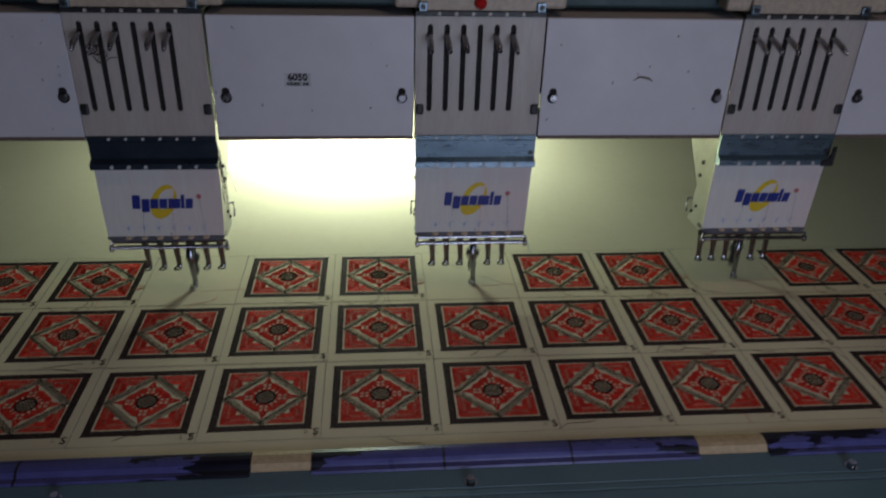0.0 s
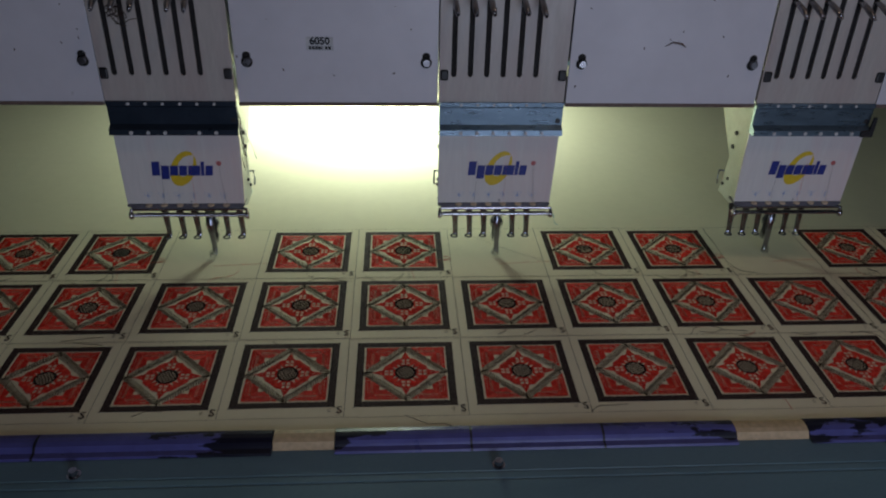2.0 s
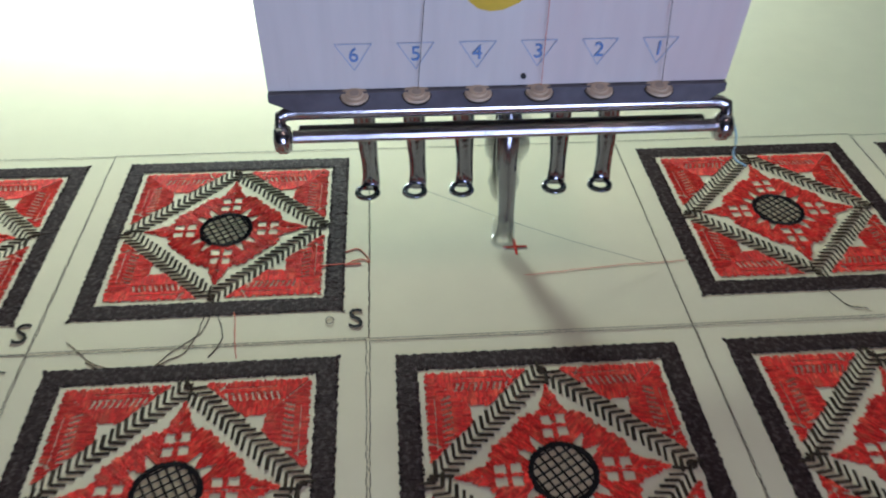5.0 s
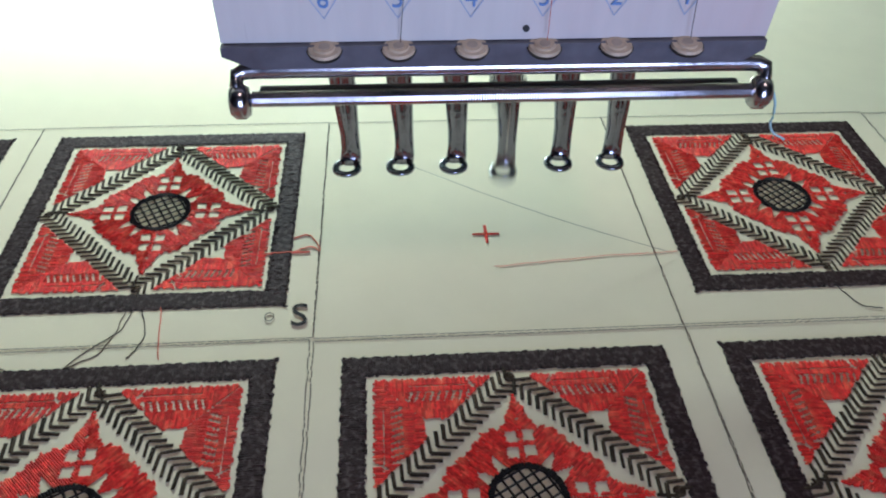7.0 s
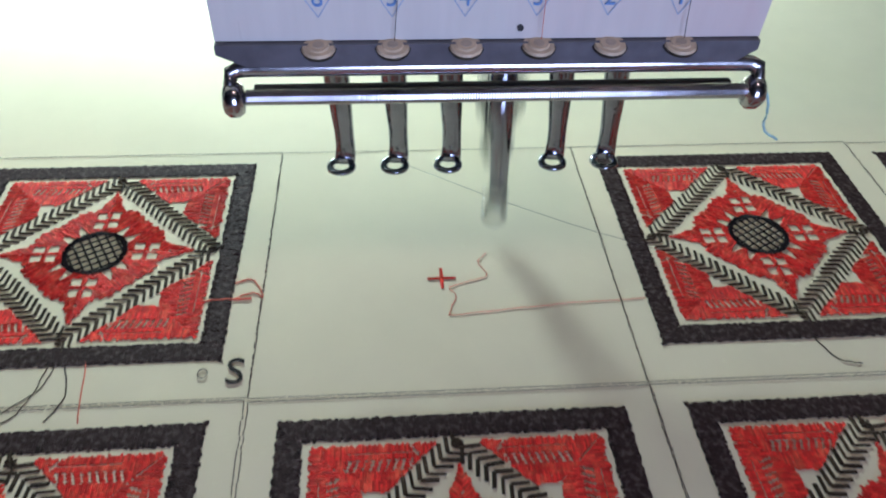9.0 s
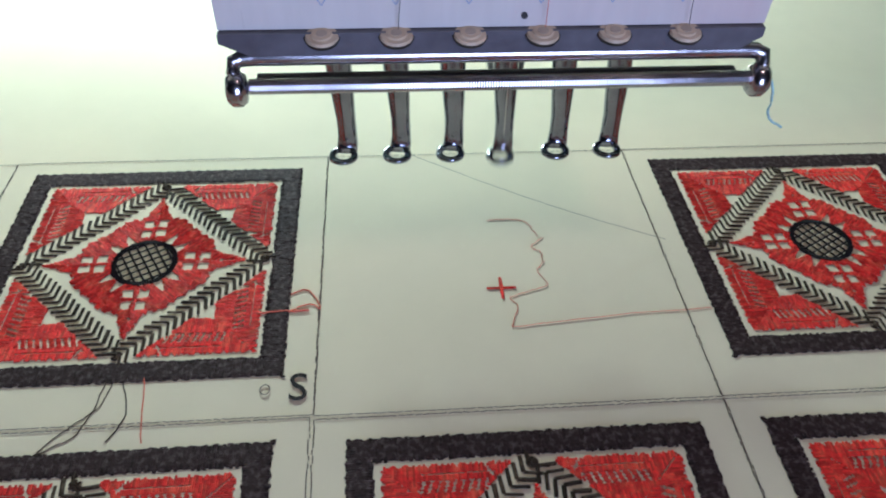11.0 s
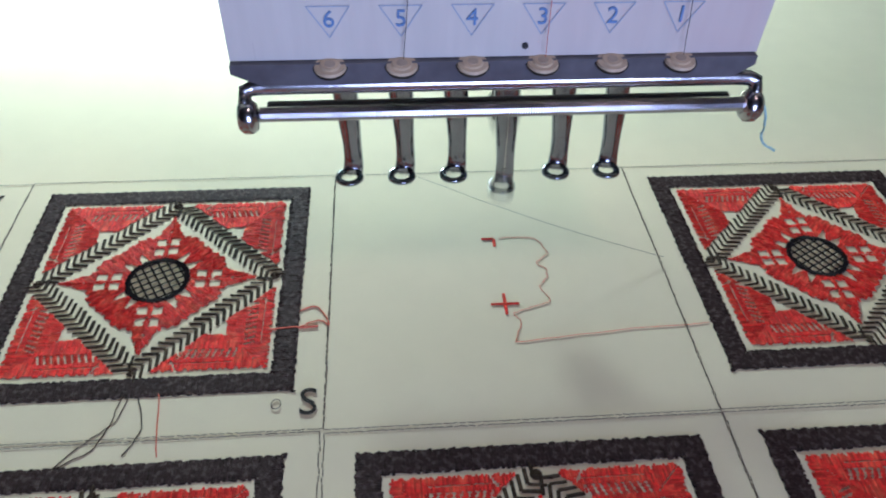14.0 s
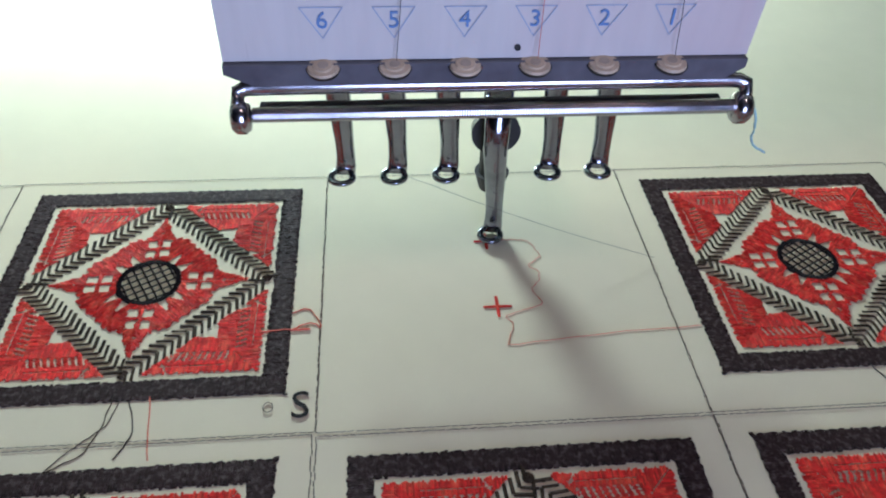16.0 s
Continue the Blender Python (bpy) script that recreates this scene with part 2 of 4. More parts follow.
def sweep(points, radius, n=6, name="thread", squash=1.0):
    """A tube along points; radius is one number or one for each point."""
    pts = [Vector(p) for p in points]
    verts, faces = [], []
    for i, p in enumerate(pts):
        d = (pts[min(i + 1, len(pts) - 1)] - pts[max(i - 1, 0)]).normalized()
        side = d.cross(Vector((0, 0, 1)))
        side = side.normalized() if side.length > 1e-4 else Vector((1, 0, 0))
        up = side.cross(d)
        r = radius[i] if isinstance(radius, (list, tuple)) else radius
        for k in range(n):
            a = 2 * math.pi * k / n
            verts.append(p + side * (r * math.cos(a)) + up * (r * squash * math.sin(a)))
    for i in range(len(pts) - 1):
        for k in range(n):
            faces.append((i * n + k, i * n + (k + 1) % n, (i + 1) * n + (k + 1) % n, (i + 1) * n + k))
    faces += [tuple(range(n))[::-1], tuple(range((len(pts) - 1) * n, len(pts) * n))]
    me = bpy.data.meshes.new(name)
    me.from_pydata([tuple(v) for v in verts], [], faces)
    me.polygons.foreach_set("use_smooth", [True] * len(faces))
    return me


def wander(points, steps=6, amount=0.0006, seed=1):
    """Points on a smooth curve through the given ones, with a slight waver."""
    rnd = random.Random(seed)
    pts = [Vector(p) for p in points]
    out = []
    for i in range(len(pts) - 1):
        p0, p1, p2, p3 = pts[max(i - 1, 0)], pts[i], pts[i + 1], pts[min(i + 2, len(pts) - 1)]
        for k in range(steps):
            t = k / steps
            q = 0.5 * ((2 * p1) + (p2 - p0) * t + (2 * p0 - 5 * p1 + 4 * p2 - p3) * t * t + (3 * p1 - p0 - 3 * p2 + p3) * t ** 3)
            out.append(q + Vector((rnd.uniform(-1, 1), rnd.uniform(-1, 1), 0)) * amount)
    return out + [pts[-1]]


def prism(outline, x0, x1):
    """A (y, z) outline drawn out along x."""
    bm = bmesh.new()
    a = [bm.verts.new((x0, y, z)) for y, z in outline]
    b = [bm.verts.new((x1, y, z)) for y, z in outline]
    n = len(outline)
    bm.faces.new(a), bm.faces.new(b[::-1])
    for i in range(n):
        bm.faces.new((a[i], b[i], b[(i + 1) % n], a[(i + 1) % n]))
    bmesh.ops.recalc_face_normals(bm, faces=bm.faces)
    return bm


def slab(outline, y0, y1):
    """An (x, z) outline drawn out along y."""
    bm = bmesh.new()
    a = [bm.verts.new((x, y0, z)) for x, z in outline]
    b = [bm.verts.new((x, y1, z)) for x, z in outline]
    n = len(outline)
    bm.faces.new(a), bm.faces.new(b[::-1])
    for i in range(n):
        bm.faces.new((a[i], b[i], b[(i + 1) % n], a[(i + 1) % n]))
    bmesh.ops.recalc_face_normals(bm, faces=bm.faces)
    return bm


def letters(text, size, name, depth=0.0002, bold=0.0):
    """Raised characters in the built-in font, as a mesh in the x-y plane, centred."""
    c = bpy.data.curves.new(name, "FONT")
    c.body, c.size, c.extrude, c.align_x, c.align_y, c.resolution_u = text, size, depth, "CENTER", "CENTER", 3
    c.offset = bold
    ob = bpy.data.objects.new(name, c)
    scene.collection.objects.link(ob)
    bpy.context.view_layer.update()
    me = bpy.data.meshes.new_from_object(ob.evaluated_get(bpy.context.evaluated_depsgraph_get()))
    bpy.data.objects.remove(ob)
    me.materials.clear()
    return me


# ---- stitches: every one is a small ridge of thread ----
class Stitches:
    def __init__(self, seed):
        self.v, self.f, self.rnd = [], [], random.Random(seed)

    def add(self, x0, y0, x1, y1, width, height, base=0.0):
        dx, dy = x1 - x0, y1 - y0
        length = math.hypot(dx, dy)
        if length < 1e-5:
            return
        ux, uy = dx / length, dy / length
        px, py = -uy * width / 2, ux * width / 2
        e = min(width * 0.5, length * 0.2)
        k = len(self.v)
        self.v += [(x0 - px, y0 - py, base), (x0 + px, y0 + py, base), (x1 + px, y1 + py, base), (x1 - px, y1 - py, base),
                   (x0 + ux * e, y0 + uy * e, base + height), (x1 - ux * e, y1 - uy * e, base + height)]
        self.f += [(k, k + 3, k + 5, k + 4), (k + 2, k + 1, k + 4, k + 5), (k + 1, k, k + 4), (k + 3, k + 2, k + 5)]

    def fill(self, inside, angle, pitch, length, height, reach, jitter=0.0003):
        """Rows of stitches at an angle wherever inside(x, y) holds."""
        c, s = math.cos(angle), math.sin(angle)
        n = int(reach / pitch)
        step = 0.0006
        for i in range(-n, n + 1):
            v = i * pitch + self.rnd.uniform(-0.1, 0.1) * pitch
            start = None
            k = int(-reach / step)
            while k <= int(reach / step) + 1:
                u = k * step
                ok = k <= int(reach / step) and inside(u * c - v * s, u * s + v * c)
                if ok and start is None:
                    start = u
                if start is not None and (not ok or u - start > length * self.rnd.uniform(0.7, 1.1)):
                    a, b = start - self.rnd.uniform(0, jitter), u + self.rnd.uniform(0, jitter)
                    w = v + self.rnd.uniform(-0.2, 0.2) * pitch
                    if b - a > 0.0008:
                        self.add(a * c - v * s, a * s + v * c, b * c - w * s, b * s + w * c, pitch * 1.25, height * self.rnd.uniform(0.7, 1.2))
                    start = u if ok else None
                k += 1

    def mesh(self, name):
        me = bpy.data.meshes.new(name)
        me.from_pydata(self.v, [], self.f)
        return me


# ---- the room ----
def room():
    def plane(name, x0, x1, y0, y1, z0, z1, mat, label):
        return tagged(part(name, box(x0, x1, y0, y1, z0, z1), mat), label, name.split("_")[0], kind="structure")
    plane("floor", -3.2, 3.2, -1.8, 2.7, -0.1, 0, "floor", "plain grey concrete workshop floor")
    plane("ceiling", -3.2, 3.2, -1.8, 2.7, 2.8, 2.9, "wall", "plain painted workshop ceiling")
    plane("wall_north", -3.2, 3.2, 2.7, 2.8, 0, 2.8, "wall", "plain grey painted workshop wall")
    bm = box(-3.2, -0.05, -1.9, -1.8, 0, 2.8)
    box(0.65, 3.2, -1.9, -1.8, 0, 2.8, 0, bm), box(-0.05, 0.65, -1.9, -1.8, 0, 0.72, 0, bm), box(-0.05, 0.65, -1.9, -1.8, 1.52, 2.8, 0, bm)
    tagged(part("wall_south", bm, "wall"), "plain grey painted workshop wall with a window", "wall", kind="structure")
    w = thing("window_1", pose(0.30, -1.85, 0.72), "plain workshop window letting in cool daylight", "window", kind="structure")
    for x in (-0.33, 0.0, 0.33):
        part("window_frame", box(x - 0.02, x + 0.02, -0.02, 0.02, 0, 0.8, 0.002), "cover", w)
    for z in (0.02, 0.78):
        part("window_frame", box(-0.35, 0.35, -0.018, 0.018, z - 0.02, z + 0.02, 0.002), "cover", w)
    plane("wall_east", 3.2, 3.3, -1.8, 2.7, 0, 2.8, "wall", "plain grey painted workshop wall")
    plane("wall_west", -3.3, -3.2, -1.8, 2.7, 0, 2.8, "wall", "plain grey painted workshop wall")


# ---- the machine's bed and beam ----
def machine_stand():
    t = thing("machine_stand", pose(0, 0, 0), "grey painted embroidery machine stand under the fabric", "machine stand")
    part("bed", box(-1.5, 1.5, -0.3, 0.95, Z0 - 0.045, Z0 - 0.002, 0.004), "bed", t)
    for x in (-1.45, 1.45):
        for y in (-0.25, 0.9):
            part("leg", box(x - 0.04, x + 0.04, y - 0.04, y + 0.04, 0, Z0 - 0.045, 0.004), "bed", t)
        part("column", box(x - 0.05, x + 0.05, 0.09, 0.25, Z0 - 0.002, Z0 + 0.26, 0.004), "bed", t)
    part("beam", box(-1.5, 1.5, 0.075, 0.26, Z0 + 0.26, Z0 + 0.62, 0.006), "beam", t, "dark teal painted beam")
    part("upper_rail", box(-1.5, 1.5, -0.012, 0.073, Z0 + 0.396, Z0 + 0.60, 0.004), "beam", t, "dark teal painted rail")


def work_lamp():
    t = thing("work_lamp", pose(-0.165, 0.60, Z0), "lit round work lamp on an arm under the machine beam", "lamp")
    part("arm", box(-0.010, 0.010, -0.342, 0.012, 0.336, 0.342, 0.001), "steel", t)
    part("bracket", box(-0.010, 0.010, -0.3415, -0.3395, 0.300, 0.336, 0.0005), "steel", t)
    part("stem", rod((0, 0, 0.238), (0, 0, 0.336), 0.007, 0.007), "steel", t)
    part("housing", rod((0, 0, 0.220), (0, 0, 0.240), 0.098, 0.080, 32), "dark", t)
    part("diffuser", rod((0, 0, 0.214), (0, 0, 0.2205), 0.084, 0.090, 32), "bulb", t, "glowing white diffuser")


def ceiling_lamp():
    t = thing("ceiling_lamp", pose(0.45, -0.80, 2.8), "dim warm round ceiling lamp", "ceiling lamp")
    part("base", rod((0, 0, -0.06), (0, 0, 0), 0.16, 0.17, 24), "bed", t)
    part("shade", rod((0, 0, -0.11), (0, 0, -0.06), 0.13, 0.16, 24), "warm_glass", t, "glowing warm glass shade")


def beam_cover(x0, x1, label):
    """White sheet-metal tray between two heads, hung on two bolts in keyholes."""
    t = thing("beam_cover", pose((x0 + x1) / 2, 0, Z0), label, "machine cover", "covers along the beam")
    h = (x1 - x0) / 2
    bm = box(-h, h, -0.047, -0.0445, 0.2405, 0.3915, 0.0008)
    box(-h, h, -0.0445, 0.07, 0.2405, 0.2425, 0.0, bm)
    box(-h, h, -0.0445, 0.07, 0.3895, 0.3915, 0.0, bm)
    part("front_panel", bm, "cover", t)
    part("lower_edge", box(-h, h, -0.0482, -0.0472, 0.2400, 0.2445, 0.0003), "grime", t, "grimy brown lower edge")
    for s in (-1, 1):
        kx = s * (h - 0.0145)
        # the hole is a dark disc on the panel, its shade painted
        hole = rod((kx, -0.0478, 0.294), (kx, -0.0471, 0.294), 0.0068, n=20)
        rod((kx, -0.0478, 0.3015), (kx, -0.0471, 0.3015), 0.0048, n=16, bm=hole)
        k = part("keyhole", hole, "cavity", t)
        b = rod((kx + 0.0005, -0.0535, 0.295), (kx + 0.0005, -0.0478, 0.295), 0.0042, 0.0046, n=14)
        rod((kx + 0.0005, -0.0542, 0.295), (kx + 0.0005, -0.0534, 0.295), 0.0018, n=6, bm=b)
        part("bolt", b, "steel", k)
    return t


# ---- the heads ----
NEEDLES = [-0.0497 + 0.0203 * k for k in range(6)]
ACTIVE = 3


def foot_mesh():
    """Presser foot: a flat ring, an upturned heel and a flat stem; the ring's centre is the origin."""
    bm = bmesh.new()
    n = 20
    rings = []
    for r, z in ((0.0029, 0.0), (0.0031, 0.0010), (0.0042, 0.0017), (0.0054, 0.0010), (0.0056, 0.0), (0.0048, -0.0005), (0.0035, -0.0005)):
        rings.append([bm.verts.new((r * math.cos(2 * math.pi * i / n), r * math.sin(2 * math.pi * i / n), z)) for i in range(n)])
    for a, b in zip(rings, rings[1:] + rings[:1]):
        for i in range(n):
            bm.faces.new((a[i], a[(i + 1) % n], b[(i + 1) % n], b[i]))
    rows = []
    # the stem bends forward into the ring, its heel on one side; its front is rounded
    section = [(math.cos(math.radians(q)), -math.sin(math.radians(q))) for q in range(0, 181, 20)] + [(-0.9, 0.5), (0.9, 0.5)]
    m = len(section)
    for x, y, z, w, d in ((0.0012, 0.0030, 0.0003, 0.0040, 0.0016), (0.0016, 0.0046, 0.0024, 0.0039, 0.0020), (0.0018, 0.0054, 0.0060, 0.0036, 0.0026), (0.0016, 0.0057, 0.013, 0.0036, 0.0030), (0.0008, 0.0057, 0.028, 0.0044, 0.0034), (0.0, 0.0057, 0.040, 0.0049, 0.0037), (0.0, 0.0057, 0.068, 0.0051, 0.0038)):
        rows.append([bm.verts.new((x + w * a, y + d * b, z)) for a, b in section])
    for a, b in zip(rows, rows[1:]):
        for i in range(m):
            bm.faces.new((a[i], a[(i + 1) % m], b[(i + 1) % m], b[i]))
    bm.faces.new(rows[0][::-1]), bm.faces.new(rows[-1])
    bmesh.ops.recalc_face_normals(bm, faces=bm.faces)
    me = bpy.data.meshes.new("presser_foot")
    bm.to_mesh(me)
    bm.free()
    me.polygons.foreach_set("use_smooth", [True] * len(me.polygons))
    return me


def clamp_mesh():
    """Dark needle clamp with its screw head; its lower bar imitates a blurred smear."""
    bm = rod((0, 0.0090, 0.0), (0, 0.0135, 0.0), 0.0098, 0.0094, 24)
    # bar and flare are added below to stand for the disc's dark smear
    rod((0, 0.0115, -0.020), (0, 0.0115, 0.05), 0.0055, n=12, bm=bm)
    rod((0, 0.0115, -0.028), (0, 0.0115, -0.020), 0.0050, 0.0072, n=16, bm=bm)
    me = bpy.data.meshes.new("needle_clamp")
    bm.to_mesh(me)
    bm.free()
    return me


def spring_mesh():
    """Rod wound with a fine wire, end to end."""
    sides, rings = 10, []
    bm = bmesh.new()
    x = -0.0705
    while x < 0.0706:
        for r in (0.00205, 0.0023, 0.0023):
            rings.append([bm.verts.new((x, -0.050 + r * math.cos(2 * math.pi * i / sides), 0.0918 + r * math.sin(2 * math.pi * i / sides))) for i in range(sides)])
            x += 0.00025
    for a, b in zip(rings, rings[1:]):
        for i in range(sides):
            bm.faces.new((a[i], a[(i + 1) % sides], b[(i + 1) % sides], b[i]))
    bmesh.ops.recalc_face_normals(bm, faces=bm.faces)
    me = bpy.data.meshes.new("wound_rod")
    bm.to_mesh(me)
    bm.free()
    return me


FOOT, CLAMP, SPRING = foot_mesh(), clamp_mesh(), spring_mesh()


def slotted_plate():
    """Flat plate with six upright slots cut through."""
    bm = bmesh.new()
    slots = [-0.0610 + 0.0199 * k for k in range(6)]
    w, z0, z1, b0, b1 = 0.0033, 0.277, 0.3835, 0.2455, 0.3925
    xs = [-0.0785]
    for s in slots:
        xs += [s - w, s + w]
    xs.append(0.0765)
    for i in range(0, len(xs), 2):
        box(xs[i], xs[i + 1], -0.0485, -0.0465, b0, b1, 0, bm)
    for s in slots:
        box(s - w, s + w, -0.0485, -0.0465, b0, z0, 0, bm)
        box(s - w, s + w, -0.0485, -0.0465, z1, b1, 0, bm)
    bmesh.ops.remove_doubles(bm, verts=bm.verts, dist=1e-6)
    for s in slots:
        for z, d in ((z0, 1), (z1, -1)):
            for e in (-1, 1):
                tri = [(s + e * w, z), (s + e * (w - 0.0024), z), (s + e * (w - 0.0009), z + d * 0.0012), (s + e * w, z + d * 0.0028)]
                a, b = [bm.verts.new((x, -0.0485, q)) for x, q in tri], [bm.verts.new((x, -0.0465, q)) for x, q in tri]
                bm.faces.new(a), bm.faces.new(b[::-1])
                for i in range(4):
                    bm.faces.new((a[i], b[i], b[(i + 1) % 4], a[(i + 1) % 4]))
    bmesh.ops.recalc_face_normals(bm, faces=bm.faces)
    return bm, slots


def head(hx, bracket_mat, label, lamp_lens, seed):
    rnd = random.Random(seed)
    t = thing("sewing_unit", pose(hx, 0, Z0), label, "embroidery head", "sewing units along the beam")
    # casting behind the plates
    part("body", prism([(-0.042, 0.392), (-0.042, 0.104), (-0.030, 0.0965), (0.010, 0.0965), (0.0, 0.152), (0.048, 0.204), (0.070, 0.25), (0.070, 0.392)], -0.0745, 0.0715), "body", t, "pale green enamelled casting")
    for x in (-0.0755, 0.0725):
        for y, z, r in ((0.005, 0.225, 0.004), (-0.008, 0.19, 0.003), (-0.006, 0.17, 0.003), (-0.012, 0.125, 0.0022), (0.0, 0.112, 0.0022)):
            part("screw", rod((x - 0.0014, y, z), (x + 0.0014, y, z), r, n=10), "dark", t)
        s = 1 if x > 0 else -1
        part("side_hook", sweep([(x, 0.004, 0.130), (x + s * 0.0035, 0.010, 0.128), (x + s * 0.004, 0.011, 0.116), (x + s * 0.0035, 0.008, 0.108)], 0.0013, 6, "side_hook"), "steel", t)
    # slotted upper plate
    # dark sheet before the casting, standing for the shade inside the slots
    part("slot_backing", box(-0.0745, 0.0735, -0.0455, -0.0425, 0.250, 0.3915), "cavity", t)
    bm, slots = slotted_plate()
    plate = part("slotted_plate", bm, "plate", t, "stained beige plate with six slots")
    for x in (-0.0725, 0.0710):
        part("plate_screw", box(x - 0.0048, x + 0.0048, -0.0515, -0.0487, 0.2735, 0.2865, 0.002), "dark", plate)
    for k, x in enumerate(slots):
        if k == ACTIVE:
            continue
        dx, dz = rnd.uniform(-0.001, 0.001), rnd.uniform(-0.002, 0.002)
        me = sweep([(x, -0.044, 0.372), (x + dx, -0.058, 0.370), (x + dx, -0.074, 0.366 + dz), (x + dx + 0.001, -0.083, 0.361 + dz)], [0.0024, 0.0032, 0.0036, 0.0026], 8, "take_up_lever")
        lever = part("take_up_lever", me, "steel", t)
        bm = bmesh.new()
        bmesh.ops.create_uvsphere(bm, u_segments=8, v_segments=6, radius=0.0021, matrix=Matrix.Translation((x + dx + 0.001, -0.0845, 0.3605 + dz)))
        part("lever_tip", bm, "chrome", lever)
    # strip, tension box and corner brackets above
    part("hole_strip", box(-0.0785, 0.0765, -0.050, -0.0425, 0.3930, 0.3985, 0.0005), "dark", t)
    for k in range(6):
        x = -0.0505 + 0.0199 * k
        part("strip_hole", rod((x, -0.0508, 0.3957), (x, -0.0501, 0.3957), 0.0022, n=10), "plate", t)
    part("tension_box", box(-0.103, 0.101, -0.046, -0.014, 0.401, 0.62, 0.004), "box", t, "beige plastic thread tension box")
    part("tension_plate", box(-0.0735, 0.0725, -0.0505, -0.0462, 0.3995, 0.62, 0.001), "box", t)
    for s in (-0.0700, 0.0690):
        c = part("corner_bracket", box(s - 0.005, s + 0.005, -0.0555, -0.0507, 0.3995, 0.4095, 0.0006), "bracket", t)
        part("corner_bolt", rod((s, -0.0575, 0.4045), (s, -0.0556, 0.4045), 0.0031, n=8), "dark", c)
    if lamp_lens:
        bm = bmesh.new()
        bmesh.ops.create_uvsphere(bm, u_segments=16, v_segments=10, radius=0.0078, matrix=Matrix.Translation((-0.003, -0.0505, 0.4085)))
        part("signal_lens", bm, "red_lens", t, "red signal lamp lens")
    # steel channel with its screws
    prof = [(-0.0445, 0.246), (-0.0515, 0.246), (-0.0515, 0.2405), (-0.0495, 0.2385), (-0.0495, 0.2170), (-0.0585, 0.2128), (-0.0590, 0.2058), (-0.0570, 0.2052), (-0.0445, 0.2055)]
    ch = part("channel", prism(prof, -0.0775, 0.0765), bracket_mat, t, "steel channel with small screws")
    for k in range(6):
        x = -0.051 + 0.0203 * k
        if not (k == 3 and hx < 0):
            part("channel_screw", rod((x, -0.0604, 0.2093), (x, -0.0587, 0.2093), 0.0024, n=10), "label", ch)
        part("channel_screw", rod((x, -0.0527, 0.2433), (x, -0.0516, 0.2433), 0.0019, n=8), "label", ch)
    part("channel_screw", rod((0.071, -0.0508, 0.2225), (0.071, -0.0496, 0.2225), 0.0032, n=12), "dark", ch)
    if hx > 0:
        part("end_tab", slab([(0.062, 0.2055), (0.0775, 0.2055), (0.0775, 0.232), (0.0735, 0.232), (0.0715, 0.2145), (0.062, 0.2125)], -0.0620, -0.0592), "dark", ch, "dark bent end tab")
    # white panel with its print
    pn = part("panel", slab([(-0.0772, 0.2045), (0.0752, 0.2045), (0.0735, 0.150), (0.0718, 0.1075), (-0.0768, 0.1075), (-0.0772, 0.150)], -0.0475, -0.0445), "panel", t, "stained white plastic front panel")
    ring = bmesh.new()
    outer, inner = [], []
    for i in range(26):
        a = math.radians(55 + i * 14.2)
        w = 0.0095 * abs(math.sin(i / 25 * math.pi)) ** 0.7 + 0.0012
        c, s = math.cos(a), math.sin(a)
        for lst, r in ((outer, 1.0), (inner, 1.0 - w / 0.0185)):
            x, z = 0.0160 * c * r, 0.0240 * s * r
            lst.append(ring.verts.new((0.0005 + x + 0.30 * z, -0.0477, 0.1565 + z)))
    for i in range(25):
        ring.faces.new((outer[i], outer[i + 1], inner[i + 1], inner[i]))
    part("yellow_ring", ring, "yellow", pn, "yellow crescent print")
    x = -0.0390
    for w, lo, hi in ((0.0098, 0.0, 0.019), (0.0098, -0.005, 0.0135), (0.0100, 0.0, 0.0135), (0.0098, 0.0, 0.0135), (0.0148, 0.0, 0.0135), (0.0042, 0.0, 0.019), (0.0090, 0.0, 0.0135)):
        part("blue_bar", slab([(x, 0.1475 + lo), (x + w, 0.1475 + lo), (x + w + 0.0016, 0.1475 + hi), (x + 0.0016, 0.1475 + hi)], -0.0484, -0.0479), "blue", pn)
        x += w + 0.0013
    dot = rod((0.0456, -0.0482, 0.164), (0.0456, -0.0476, 0.164), 0.0032, n=14)
    part("red_dot", dot, "red_print", pn)
    for k in range(6):
        x = -0.0490 + 0.0192 * k
        tri = [(x - 0.0057, 0.1230), (x + 0.0057, 0.1230), (x, 0.1142)]
        tb = bmesh.new()
        for (xa, za), (xb, zb) in zip(tri, tri[1:] + tri[:1]):
            d = Vector((xb - xa, 0, zb - za))
            nrm = Vector((-d.z, 0, d.x)).normalized() * 0.00013
            q = [tb.verts.new((xa + s * nrm.x + e * d.x, -0.0478, za + s * nrm.z + e * d.z)) for s, e in ((-1, 0), (1, 0), (1, 1), (-1, 1))]
            tb.faces.new(q)
        part("triangle_mark", tb, "faint_blue", pn)
        part("numeral", letters(str(6 - k), 0.0068, "numeral"), "pale_blue", pn, at=pose(x, -0.0478, 0.1192, 90))
    part("panel_dot", rod((0.0045, -0.0482, 0.1108), (0.0045, -0.0474, 0.1108), 0.0009, n=10), "ink", pn)
    # ledge, washers, looped rail and wound rod below
    part("ledge", slab([(-0.0768, 0.1072), (0.0716, 0.1072), (0.0716, 0.1045), (0.0660, 0.1008), (-0.0690, 0.1008), (-0.0768, 0.1045)], -0.0495, -0.0300), "ledge", t, "dark grey painted ledge")
